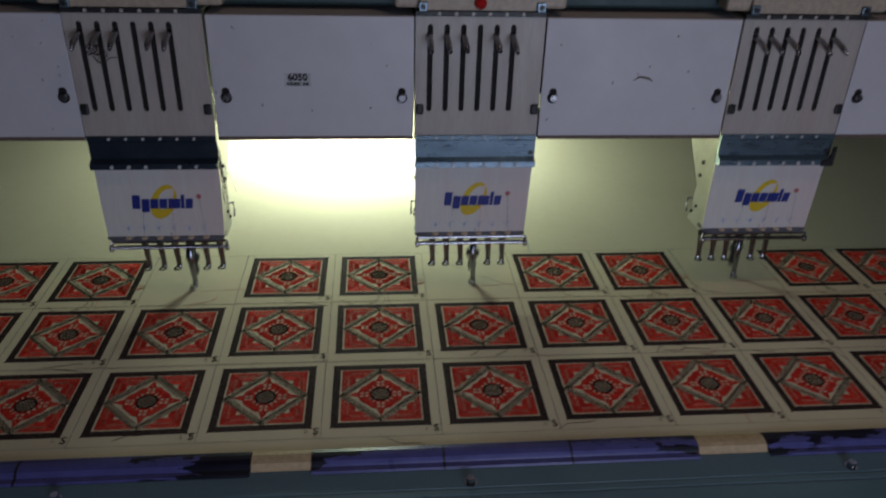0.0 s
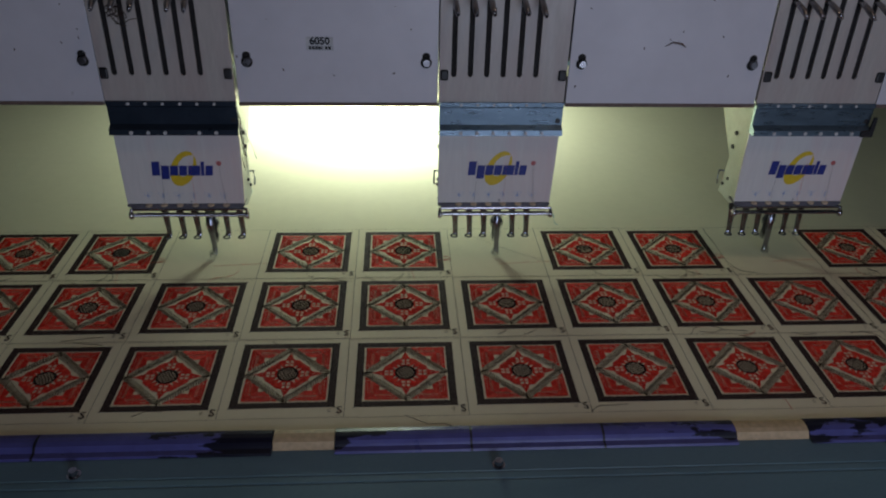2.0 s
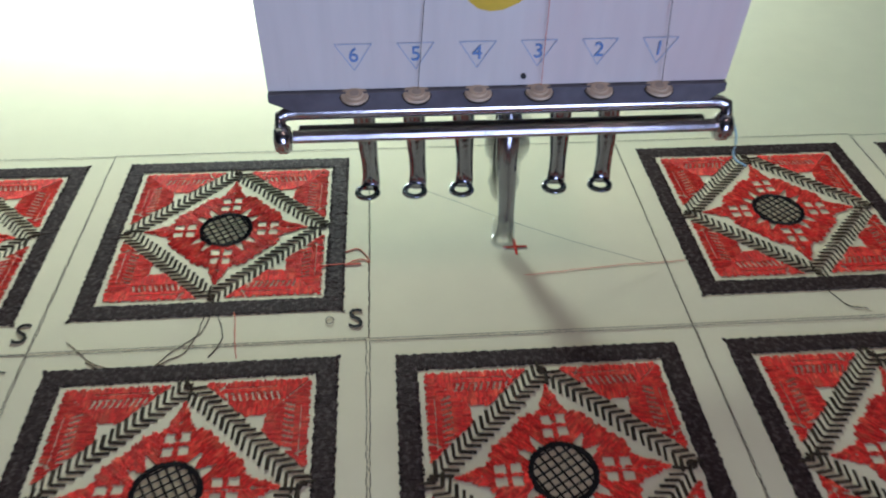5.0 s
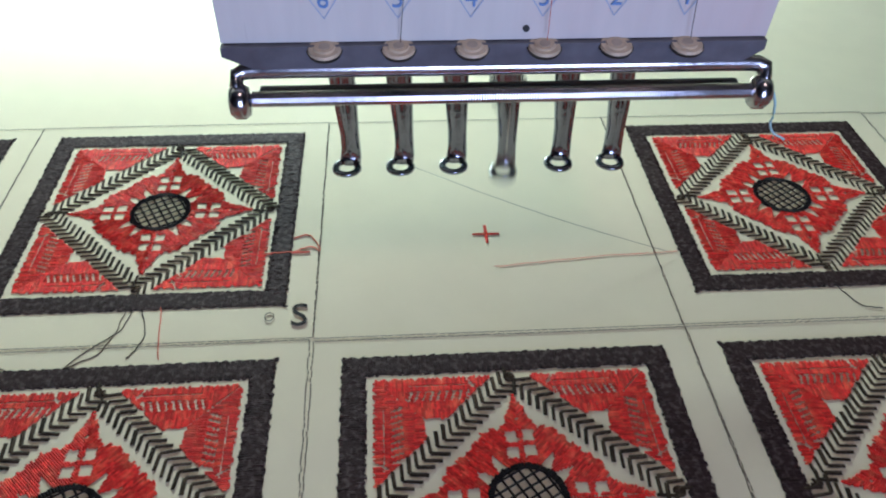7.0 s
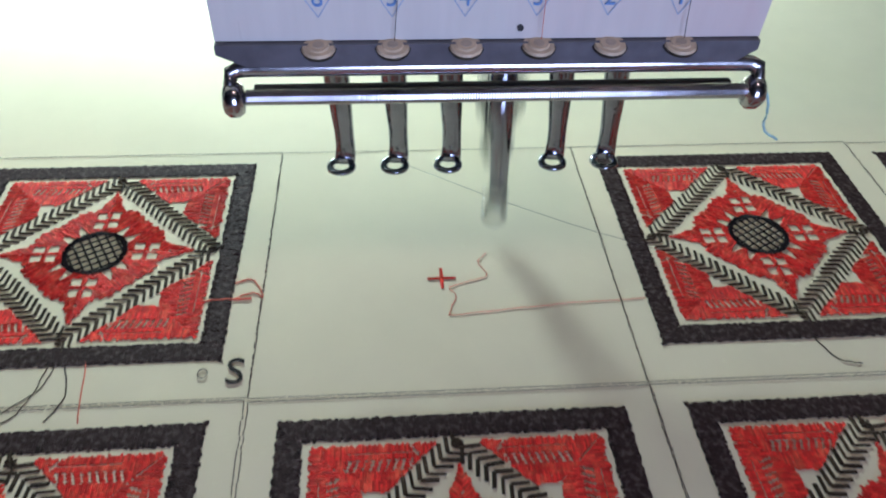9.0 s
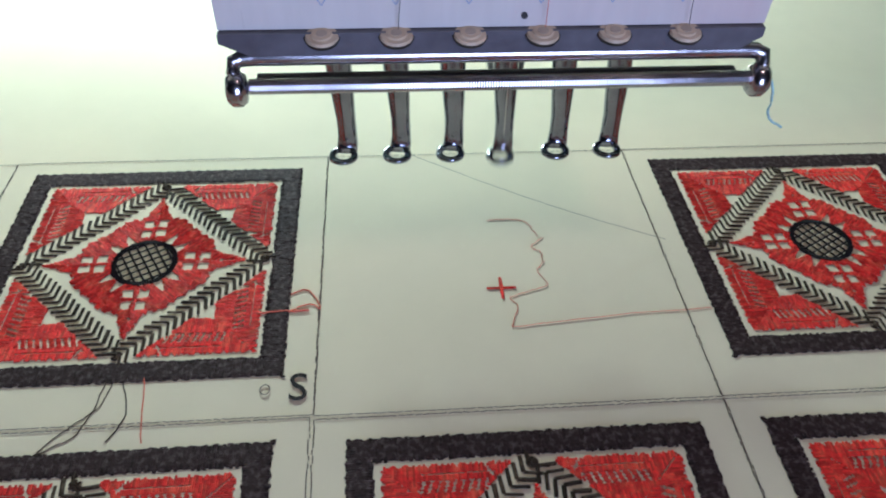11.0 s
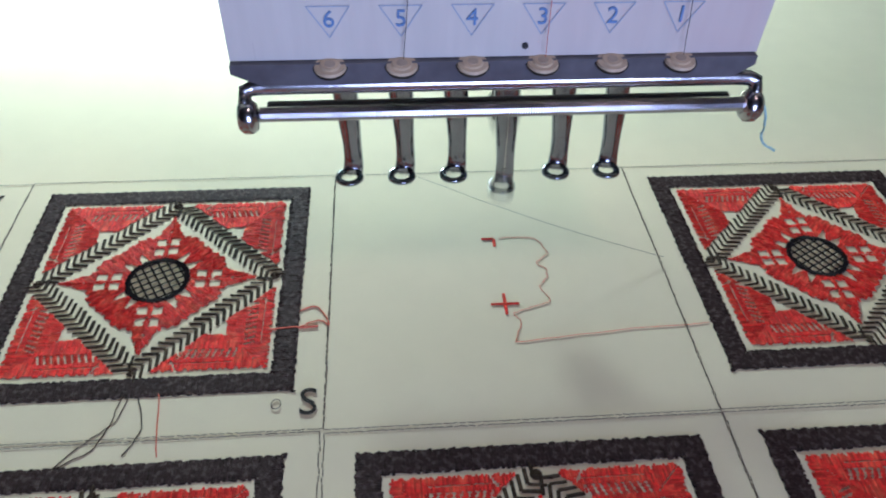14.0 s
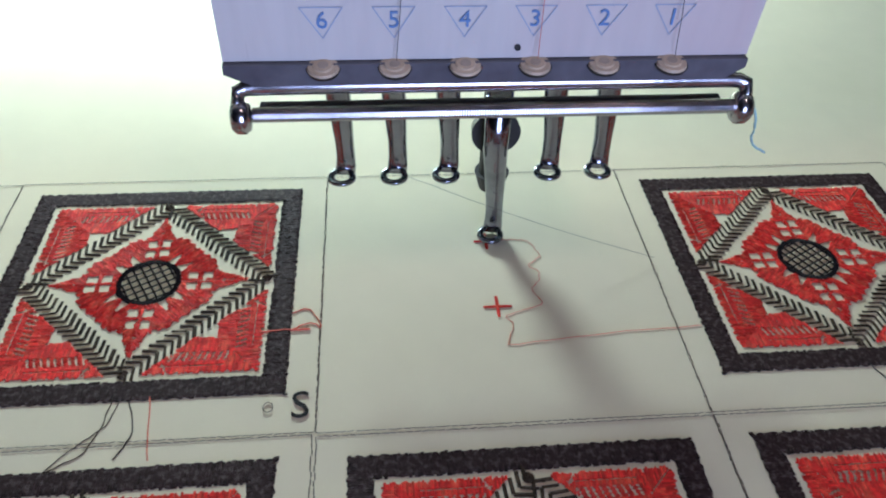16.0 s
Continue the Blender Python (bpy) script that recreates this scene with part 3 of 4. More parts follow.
    for k in range(6):
        x = -0.0495 + 0.0197 * k
        p, up = Vector((x, -0.0497, 0.1062)), Vector((0, -0.16, 0.98)).normalized()
        w = rod(p, p + up * 0.0008, 0.0045, 0.0042, 22)
        rod(p + up * 0.0008, p + up * 0.0012, 0.0030, 0.0026, 18, w)
        w = part("washer", w, "brass", t, "dull cream-brass washer")
        part("washer_hole", rod(p + up * 0.0011, p + up * 0.0014, 0.0015, n=14), "box", w)
        part("washer_seat", rod(p - up * 0.0010, p, 0.0044, 0.0048, 20), "dark", w)
        part("stem_guide", rod((NEEDLES[k], 0.0056, 0.070), (NEEDLES[k], 0.0056, 0.0965), 0.0050, 0.0095, 14), "dark", t)
    loop = [(-0.0738, -0.0498, 0.0930), (-0.0745, -0.0490, 0.0960), (-0.0738, -0.0480, 0.0984), (-0.0715, -0.0476, 0.0992), (-0.068, -0.0475, 0.0993), (0.068, -0.0475, 0.0993), (0.0715, -0.0476, 0.0992), (0.0738, -0.0480, 0.0984), (0.0745, -0.0490, 0.0960), (0.0738, -0.0498, 0.0930)]
    part("lower_bar", box(-0.0690, 0.0690, -0.0462, -0.0436, 0.0890, 0.0926, 0.0006), "ledge", t, "dark bar behind the wound rod")
    rail = part("looped_rail", sweep(loop, 0.0019, 8, "looped_rail", 1.35), "chrome", t, "chrome looped rail")
    part("wound_rod", SPRING, "chrome", rail)
    for x in (-0.0738, 0.0738):
        cap = sweep([(x - 0.0030, -0.0502, 0.0914), (x - 0.0026, -0.0502, 0.0914), (x - 0.0012, -0.0502, 0.0914), (x + 0.0012, -0.0502, 0.0914), (x + 0.0026, -0.0502, 0.0914), (x + 0.0030, -0.0502, 0.0914)], [0.0018, 0.0036, 0.0046, 0.0046, 0.0036, 0.0018], 14, "end_cap", 1.12)
        part("end_cap", cap, "chrome", rail)
    feet = []
    for k in range(6):
        ob = part("presser_foot", FOOT, "foot", t, at=pose(NEEDLES[k], 0, 0.0305))
        if k == ACTIVE:
            moving = ob
            ob["label"] = "chrome presser foot pumping up and down"
    clamp = part("needle_clamp", CLAMP, "dark", t, at=pose(NEEDLES[ACTIVE], 0, 0.0435))
    part("needle", rod((0, 0.001, -0.045), (0, 0.003, 0.01), 0.0004, 0.0006, 8), "chrome", clamp)
    # threads down the front
    for k in (1, 3, 5):
        x = -0.0490 + 0.0197 * k
        me = sweep(wander([(x - 0.002 * (k - 3), -0.0488, 0.165), (x - 0.0012 * (k - 3), -0.0490, 0.140), (x, -0.0500, 0.1085)], 5, 0.0001, seed + k), 0.00010, 4)
        part("thread", me, "pale_red" if k == 3 else "black", t)
    return t, moving, clamp


# ---- the embroidered fabric ----
CELL_X, CELL_Y = PITCH / 3, 0.1377
PATCH = 0.1134
HALF = PATCH / 2


def corner_inside(x, y):
    """Red corner fields, with a notch towards the middle and bare strips for the teeth."""
    a, b = abs(x) / HALF, abs(y) / HALF
    s, lo, hi = a + b, min(a, b), max(a, b)
    ragged = 0.014 * math.sin(lo * 61 + 1.3 * (x > 0) + 2.1 * (y > 0)) + 0.006 * math.sin(lo * 143)
    if hi > 0.812 - abs(ragged) or s < 0.912 + ragged * 0.4:
        return False
    if s < 1.06 and abs(a - b) < 0.12 - (s - 0.912) * 0.8:
        return False
    if 0.640 < hi < 0.712 and 0.25 < lo < 0.62:
        return False
    if 0.746 < hi < 0.758 and 0.20 < lo < 0.60:
        return False
    if 0.195 < lo - 0.5 * (hi - 0.7) < 0.212 and hi > 0.72:
        return False
    return True


def teeth_inside(x, y):
    a, b = abs(x) / HALF, abs(y) / HALF
    lo, hi = min(a, b), max(a, b)
    return 0.634 < hi < 0.718 and 0.25 < lo < 0.62 and (lo * 24 + hi * 8) % 1 < 0.55 and a + b > 0.92


def diamond_inside(x, y):
    """Red middle star: pointed tips, full flanks, four groups of four bare squares and bare rays round the medallion."""
    a, b = abs(x) / HALF, abs(y) / HALF
    lean = min(a, b) / max(a + b, 1e-6)
    edge = float(np.interp(lean, (0.0, 0.14, 0.20, 0.31, 0.5), (0.665, 0.545, 0.55, 0.615, 0.60)))
    edge += 0.012 * math.sin(lean * 75 + 2.0 * (x > 0) + 1.1 * (y > 0)) + 0.006 * math.sin(lean * 190)
    if a + b > edge:
        return False
    r = math.hypot(a, b)
    if r < 0.214:
        return False
    for p, q in ((a, b), (b, a)):
        if 0.250 < p < 0.425 and 0.014 < q < 0.082 and not 0.325 < p < 0.350:
            return False
        if 0.49 < p < 0.515 and q < 0.014:
            return False
    ang = math.degrees(math.atan2(b, a))
    if r < 0.325 and min(abs(ang - 34), abs(ang - 57)) < 7 * (0.325 - r) / 0.09:
        return False
    return True


def patch_meshes(seed):
    """The stitched layers of one square, centred on the origin."""
    rnd = random.Random(seed)
    border = Stitches(seed)
    inner = HALF * 0.845
    n = 132
    for side in range(4):
        c, s = (1, 0, -1, 0)[side], (0, 1, 0, -1)[side]
        for i in range(n):
            u = -HALF + PATCH * (i + 0.5) / n
            o = HALF - 0.0005 + rnd.uniform(-0.0003, 0.0002) + 0.0002 * math.sin(i * 1.35)
            k = min(max(abs(u), inner), HALF)
            a = max(k, inner - 0.0003) if abs(u) > inner else inner + rnd.uniform(-0.0005, 0.0004)
            lean = rnd.uniform(-0.0003, 0.0003)
            third = (o - a) / 3
            m1, m2 = a + third + rnd.uniform(-0.0009, 0.0009), o - third + rnd.uniform(-0.0009, 0.0009)
            for p, q in ((a, m1), (m1 - 0.0003, m2), (m2 - 0.0003, o)):
                if q - p > 0.0006:
                    border.add(u * c - (-p) * s, u * s + (-p) * c, (u + lean) * c + q * s, (u + lean) * s - q * c, PATCH / n * 1.3, 0.00026 * rnd.uniform(0.5, 1.4))
    corners = []
    for sx, sy in ((1, 1), (-1, 1), (-1, -1), (1, -1)):
        st = Stitches(seed + sx * 3 + sy)
        st.fill(lambda x, y: x * sx > 0 and y * sy > 0 and corner_inside(x, y) and abs(x) > abs(y), 0.0, 0.00062, 0.0036, 0.00020, HALF)
        st.fill(lambda x, y: x * sx > 0 and y * sy > 0 and corner_inside(x, y) and abs(x) <= abs(y), math.pi / 2, 0.00062, 0.0036, 0.00020, HALF)
        corners.append(st.mesh("corner_field"))
    teeth = []
    for sx, sy in ((1, 1), (-1, 1), (-1, -1), (1, -1)):
        st = Stitches(seed + 20)
        st.fill(lambda x, y: x * sx > 0 and y * sy > 0 and teeth_inside(x, y), 0.8 * sx * sy, 0.0006, 0.004, 0.0002, HALF)
        teeth.append(st.mesh("red_teeth"))
    mid = Stitches(seed + 30)
    mid.fill(lambda x, y: diamond_inside(x, y) and x * y >= 0, math.pi / 4, 0.00066, 0.0026, 0.00028, HALF)
    mid.fill(lambda x, y: diamond_inside(x, y) and x * y < 0, -math.pi / 4, 0.00066, 0.0026, 0.00028, HALF)
    bands = []
    r = 0.795 * HALF
    ends = [(r, 0), (0, r), (-r, 0), (0, -r)]
    for i in range(4):
        st = Stitches(seed + 40 + i)
        (xa, ya), (xb, yb) = ends[i], ends[(i + 1) % 4]
        d = Vector((xb - xa, yb - ya))
        length = d.length
        d.normalize()
        q = Vector((-d.y, d.x))
        count = 20
        for k in range(count):
            p = Vector((xa, ya)) + d * length * (k + 0.4) / count
            for sgn in (-1, 1):
                tip = p + q * sgn * (0.0045 + rnd.uniform(-0.0004, 0.0004)) - d * (0.0038 + rnd.uniform(-0.0003, 0.0003))
                st.add(p.x, p.y, tip.x, tip.y, 0.00130 * rnd.uniform(0.75, 1.2), 0.00036, 0.0)
        for e in ((xa, ya), (xb, yb)):
            for k in range(4):
                a = rnd.uniform(0, math.pi)
                st.add(e[0] - 0.002 * math.cos(a), e[1] - 0.002 * math.sin(a), e[0] + 0.002 * math.cos(a), e[1] + 0.002 * math.sin(a), 0.0008, 0.0005)
        bands.append(st.mesh("chevron_band"))
    med = Stitches(seed + 50)
    for k in range(80):
        a = 2 * math.pi * k / 80
        r0, r1 = HALF * 0.180, HALF * (0.217 + rnd.uniform(-0.006, 0.006))
        med.add(r0 * math.cos(a), r0 * math.sin(a), r1 * math.cos(a + 0.03), r1 * math.sin(a + 0.03), 0.0011, 0.0006)
    rr = HALF * 0.188
    for k in range(-3, 4):
        v = k * rr / 3.4
        h = math.sqrt(rr * rr - v * v)
        for c, s in ((math.cos(0.5), math.sin(0.5)), (-math.sin(0.5), math.cos(0.5))):
            med.add(-h * c - v * s, -h * s + v * c, h * c - v * s, h * s + v * c, 0.0008, 0.0005)
    return border.mesh("border"), corners, teeth, mid.mesh("middle_field"), bands, med.mesh("medallion")


def outline_mesh(seed):
    """Running stitch round one cell, centred on its patch."""
    st = Stitches(seed)
    x0, x1, y0, y1 = -HALF - 0.0096, CELL_X - HALF - 0.0098, -CELL_Y + HALF + 0.0088, HALF + 0.0075
    for (xa, ya), (xb, yb) in (((x0, y0), (x1, y0)), ((x1, y0), (x1, y1)), ((x1, y1), (x0, y1)), ((x0, y1), (x0, y0))):
        length = math.hypot(xb - xa, yb - ya)
        n = int(length / 0.0026)
        for i in range(n):
            a, b = i / n, (i + 0.86) / n
            j = st.rnd.uniform(-0.00025, 0.00025)
            st.add(xa + (xb - xa) * a + j, ya + (yb - ya) * a + j, xa + (xb - xa) * b + j, ya + (yb - ya) * b - j, 0.00034, 0.00014)
    return st.mesh("outline_stitch")


def fabric():
    t = thing("fabric_sheet", pose(0, 0, Z0), "cream cotton sheet with rows of red embroidered squares", "fabric")
    bm = bmesh.new()
    nx, ny = 90, 46
    x0, x1, y0, y1 = -1.35, 1.35, -0.372, 0.93
    g = [[bm.verts.new((x0 + (x1 - x0) * i / nx, y0 + (y1 - y0) * j / ny, 0.0002 * noise.noise((i * 0.35, j * 0.35, 0)) - 0.0002)) for i in range(nx + 1)] for j in range(ny + 1)]
    for j in range(ny):
        for i in range(nx):
            bm.faces.new((g[j][i], g[j][i + 1], g[j + 1][i + 1], g[j + 1][i]))
    sheet = part("sheet", bm, "fabric", t, "plain cream cotton")
    sheet.data.polygons.foreach_set("use_smooth", [True] * len(sheet.data.polygons))
    variants = [patch_meshes(s) for s in (11, 207)]
    outlines = [outline_mesh(s) for s in (5, 6)]
    base = bpy.data.meshes.new("border_base")
    o, n = HALF - 0.0012, HALF * 0.85 + 0.0006
    ring = [(sx * r, sy * r, z) for r, z in ((o + 0.0002, 0.0), (o - 0.0006, 0.0002), (n + 0.0006, 0.0002), (n - 0.0002, 0.0)) for sx, sy in ((1, 1), (-1, 1), (-1, -1), (1, -1))]
    base.from_pydata(ring, [], [(4 * k + i, 4 * k + (i + 1) % 4, 4 * k + 4 + (i + 1) % 4, 4 * k + 4 + i) for k in range(3) for i in range(4)])
    s_mesh = letters("S", 0.0154, "letter", 0.00015, -0.00008)
    eyelet = sweep([(0.0016 * math.cos(a), 0.0020 * math.sin(a), 0.0002) for a in np.linspace(0, 6.2, 14)], 0.00017, 5, "loop")
    rnd = random.Random(3)
    for j in range(3):
        for i in range(-6, 8):
            cx, cy = -0.1800 + i * CELL_X + HALF, 0.0657 - j * CELL_Y - HALF
            jx, jy = rnd.uniform(-0.0006, 0.0006), rnd.uniform(-0.0006, 0.0006)
            if j == 0 and i % 3 == 1:
                part("outline_stitch", outlines[i % 2], "outline", t, at=pose(cx, cy, 0.0001), kind="stuff")
                continue
            border, corners, teeth, mid, bands, med = variants[(i * 7 + j * 3) % 2]
            p = part("embroidered_square", base, "brown", t, "square of red thread in a dark brown border", pose(cx + jx, cy + jy, 0.00004, 0, 0, rnd.uniform(-0.4, 0.4)))
            part("border_stitches", border, "brown", p, kind="stuff")
            for me in corners:
                part("corner_field", me, "red", p, kind="stuff")
            for me in teeth:
                part("red_teeth", me, "red", p, kind="stuff")
            part("middle_field", mid, "red", p, kind="stuff")
            for me in bands:
                part("chevron_band", me, "olive", p, kind="stuff")
            part("medallion", med, "black", p, kind="stuff")
            part("outline_stitch", outlines[i % 2], "outline", p, kind="stuff")
            part("letter", s_mesh, "black", p, at=pose(HALF + 0.0047, -HALF - 0.0050, 0.00022))
            part("loop", eyelet, "outline", p, at=pose(HALF - 0.0060, -HALF - 0.0050, 0))
    return t


# thread laid by the middle head while it sews
RED_PATH = [(0.0117, -0.0299), (0.0152, -0.0197), (0.0130, -0.0160), (0.0193, -0.0134), (0.0280, -0.0095), (0.0253, -0.0027), (0.0291, 0.0027), (0.0293, 0.0081), (0.0262, 0.0110), (0.0318, 0.0163), (0.0285, 0.0250), (0.0228, 0.0271), (0.0130, 0.0267)]


def cross_mesh(x, y, arms, seed):
    """Triple stitches outwards from (x, y), one for each arm."""
    st = Stitches(seed)
    for dx, dy in arms:
        for k in range(3):
            d = (k - 1) * 0.0004
            st.add(x + d * (dx == 0), y + d * (dy == 0), x + dx + d * 0.5 * (dx == 0), y + dy + d * 0.5 * (dy == 0), 0.0007, 0.0003)
    return st.mesh("cross_stitch")


def loose_threads(t):
    """Loose ends on the fabric."""
    def lay(points, mat, r=0.00028, seed=1, amount=0.0003):
        part("loose_thread", sweep(wander([(x, y, 0.00004) for x, y in points], 6, amount, seed), r, 5), mat, t)
    for hx in (-PITCH, 0, PITCH):
        lay([(hx + 0.0117, -0.0299), (hx + 0.05, -0.0262), (hx + 0.086, -0.0243)], "pale_red", 0.00012, 2)
        lay([(hx - 0.0665, -0.0180), (hx - 0.0600, -0.0150), (hx - 0.0560, -0.0175), (hx - 0.0610, -0.0080), (hx - 0.0670, -0.0100)], "pale_red", 0.00025, 3)
        lay([(hx - 0.078, -0.0185), (hx - 0.0600, -0.0180)], "pale_red", 0.0004, 4)
        lay([(hx - 0.1240, -0.0450), (hx - 0.1260, -0.0590), (hx - 0.1310, -0.0680), (hx - 0.1500, -0.0760), (hx - 0.166, -0.069)], "olive", 0.00018, 5)
        lay([(hx - 0.1190, -0.0450), (hx - 0.1150, -0.0590), (hx - 0.1190, -0.0690)], "black", 0.0002, 6)
        lay([(hx - 0.1500, -0.0760), (hx - 0.1640, -0.0690), (hx - 0.1760, -0.0580)], "olive", 0.00014, 15)
        lay([(hx - 0.1215, -0.0450), (hx - 0.1240, -0.0560), (hx - 0.1330, -0.0650), (hx - 0.1440, -0.0790)], "black", 0.00014, 16)
        lay([(hx - 0.1120, -0.0450), (hx - 0.1080, -0.0700)], "pale_red", 0.00022, 7)
        lay([(hx + 0.142, -0.0460), (hx + 0.146, -0.0560), (hx + 0.154, -0.0590)], "black", 0.0002, 8)
    rnd = random.Random(9)
    for k in range(34):
        x, y = rnd.uniform(-0.75, 0.6), 0.0657 - CELL_Y * rnd.choice((1, 2, 2.93, 1, 2)) + rnd.uniform(-0.004, 0.014)
        if y > -0.12 and abs(x) < 0.24:
            continue
        pts = [(x, y)]
        a = rnd.uniform(-0.6, 3.7)
        for _ in range(rnd.randint(2, 4)):
            a += rnd.uniform(-0.9, 0.9)
            pts.append((pts[-1][0] + 0.016 * math.cos(a), pts[-1][1] + 0.011 * math.sin(a)))
        lay(pts, rnd.choice(("black", "olive", "olive", "pale_red")), 0.00024, 40 + k, 0.0004)


def sewn_pieces():
    """Red stitches that come up through the fabric as they are sewn: each with the moment at which it lies on top."""
    made = []
    for hx in (-PITCH, 0, PITCH):
        a, b = 0.0055, 0.0050
        for y, arms, when in ((-0.0106, ((-a, 0), (a, 0), (0, a), (0, -a)), 4.2), (0.0267, ((-b, 0),), 11.9), (0.0267, ((0, -b),), 12.8), (0.0267, ((b, 0), (0, b)), 14.9)):
            c = thing("cross_stitch", pose(hx, 0, Z0), "small red stitch sewn on cream cotton", "stitch", "crosses sewn on the fabric")
            part("stitch", cross_mesh(0.0105, y, arms, 1), "red", c)
            made.append((c, when))
        for i0, i1, when in ((0, 3, 7.6), (3, 6, 8.5), (6, 9, 9.4), (9, 12, 10.6)):
            c = thing("thread_run", pose(hx, 0, Z0), "thin wavering run of red thread on cotton", "stitch", "runs of red thread")
            pts = [(x, y, 0.00002) for x, y in RED_PATH[i0:i1 + 1]]
            part("thread", sweep(wander(pts, 6, 0.0003, 5), 0.00013, 4), "pale_red", c)
            made.append((c, when))
    return made


def trailing_threads():
    """Thread ends that hang from the heads."""
    t = thing("thread_tail", pose(0, 0, Z0), "thin dark thread from a presser foot to the fabric", "thread")
    part("strand", sweep(wander([(-0.0240, 0.002, 0.029), (0.012, -0.006, 0.017), (0.045, -0.0135, 0.008), (0.0760, -0.0205, 0.0012)], 8, 0.0001, 4), 0.00008, 5), "outline", t)
    t = thing("thread_tail", pose(0, 0, Z0), "pale cyan thread end on a chrome rail", "thread")
    part("strand", sweep(wander([(0.0755, -0.050, 0.0955), (0.079, -0.052, 0.088), (0.0800, -0.052, 0.080), (0.085, -0.053, 0.0765)], 6, 0.0002, 4), 0.0004, 5), "cyan", t)
    t = thing("thread_tangle", pose(-PITCH, 0, Z0), "tangle of grey thread ends on a machine head", "thread")
    rnd = random.Random(8)
    for k in range(9):
        z = 0.235 - 0.004 * k
        p = [(0.0765, -0.046, z), (0.0785, -0.047, z - 0.012)]
        while len(p) < 6:
            p.append((p[-1][0] + rnd.uniform(-0.0025, 0.0045), p[-1][1] + rnd.uniform(-0.003, 0.003), p[-1][2] - rnd.uniform(0.004, 0.016)))
        part("strand", sweep(wander(p, 5, 0.0006, k), 0.00035, 4), "black" if k % 3 else "label", t)


def lever_tangle():
    t = thing("thread_tangle", pose(-PITCH, 0, Z0), "dark knot of thread caught on take-up levers", "thread")
    rnd = random.Random(31)
    for k in range(10):
        p = [(-0.040 + rnd.uniform(-0.004, 0.004), -0.078 + rnd.uniform(-0.004, 0.004), 0.362 + rnd.uniform(-0.003, 0.003))]
        for _ in range(5):
            p.append((p[-1][0] + rnd.uniform(-0.004, 0.008), -0.078 + rnd.uniform(-0.004, 0.004), max(0.343, p[-1][2] + rnd.uniform(-0.007, 0.003))))
        part("strand", sweep(wander(p, 4, 0.0004, k), 0.0005, 4), "brown" if k % 2 else "olive", t)


# ---- the frame that carries the fabric ----
def frame_rail():
    t = thing("fabric_carrier", pose(0, 0, Z0), "blue-grey painted carrier with violet plastic clamps", "carrier")
    part("rail", prism([(-0.352, -0.004), (-0.352, -0.022), (-0.53, -0.022), (-0.53, -0.004), (-0.4265, -0.004), (-0.4255, -0.0048), (-0.4240, -0.0048), (-0.4230, -0.004), (-0.4165, -0.004), (-0.4158, -0.0048), (-0.4142, -0.0048), (-0.4135, -0.004)], -1.45, 1.45), "rail", t)
    part("rear_rail", box(-1.45, 1.45, 0.93, 0.98, -0.0015, 0.02, 0.002), "rail", t)
    edges = [-1.30, -0.93, -0.259, -0.196, 0.2195, 0.298, 0.76, 1.10]
    prof = [(-0.356, -0.0035), (-0.3568, 0.002), (-0.360, 0.0045), (-0.3655, 0.0056), (-0.371, 0.0052), (-0.3760, 0.0036), (-0.3785, 0.0008), (-0.3800, -0.0012), (-0.3865, -0.0014), (-0.3880, -0.0035)]
    for k, (a, b) in enumerate(((edges[0], -0.95), (-0.945, edges[2]), (edges[3], edges[4]), (edges[5], edges[6]), (0.77, 1.2))):
        c = part("clamp", prism(prof, a, b), "clamp", t, "violet plastic clamp with chipped black flakes")
        for f in (0.33, 0.66):
            x = a + (b - a) * f
            part("clamp_joint", prism([(y - 0.0006, z + 0.0005) for y, z in prof], x, x + 0.0022), "dark", c)
    for a, b in ((edges[2], edges[3]), (edges[4], edges[5])):
        part("tape", prism([(y - 0.0, z - 0.0008) for y, z in prof[:8]] + [(-0.3815, -0.0035)], a + 0.0008, b - 0.0008), "tape", t, "cream tape over the clamp's gap")
    for x in (-0.854, -0.4434, -0.0328, 0.378, 0.788):
        b = rod((x, -0.4070, -0.004), (x, -0.4070, -0.0028), 0.0066, n=18)
        rod((x, -0.4070, -0.0028), (x, -0.4070, 0.0030), 0.0048, 0.0040, 14, b)
        part("bolt", b, "chrome", t, "small bright steel bolt")
    return t


def label_sticker():
    t = thing("label_sticker", pose(-0.2195, -0.0472, Z0 + 0.316), "small white printed sticker on an enamelled cover", "sticker")
    part("paper", box(-0.0158, 0.0158, -0.0006, 0.0, -0.0078, 0.0078), "label", t)
    part("numeral", letters("6050", 0.0118, "numeral", 0.0002, 0.0005), "ink", t, at=pose(0, -0.0008, 0.0030, 90))
    for k, w in enumerate((0.0030, 0.0030, 0.0034, 0.0030, 0.0012, 0.0030, 0.0030)):
        part("ink_bar", box(-0.0130 + 0.0038 * k, -0.0130 + 0.0038 * k + w, -0.0010, -0.0006, -0.0066, -0.0030), "ink", t)


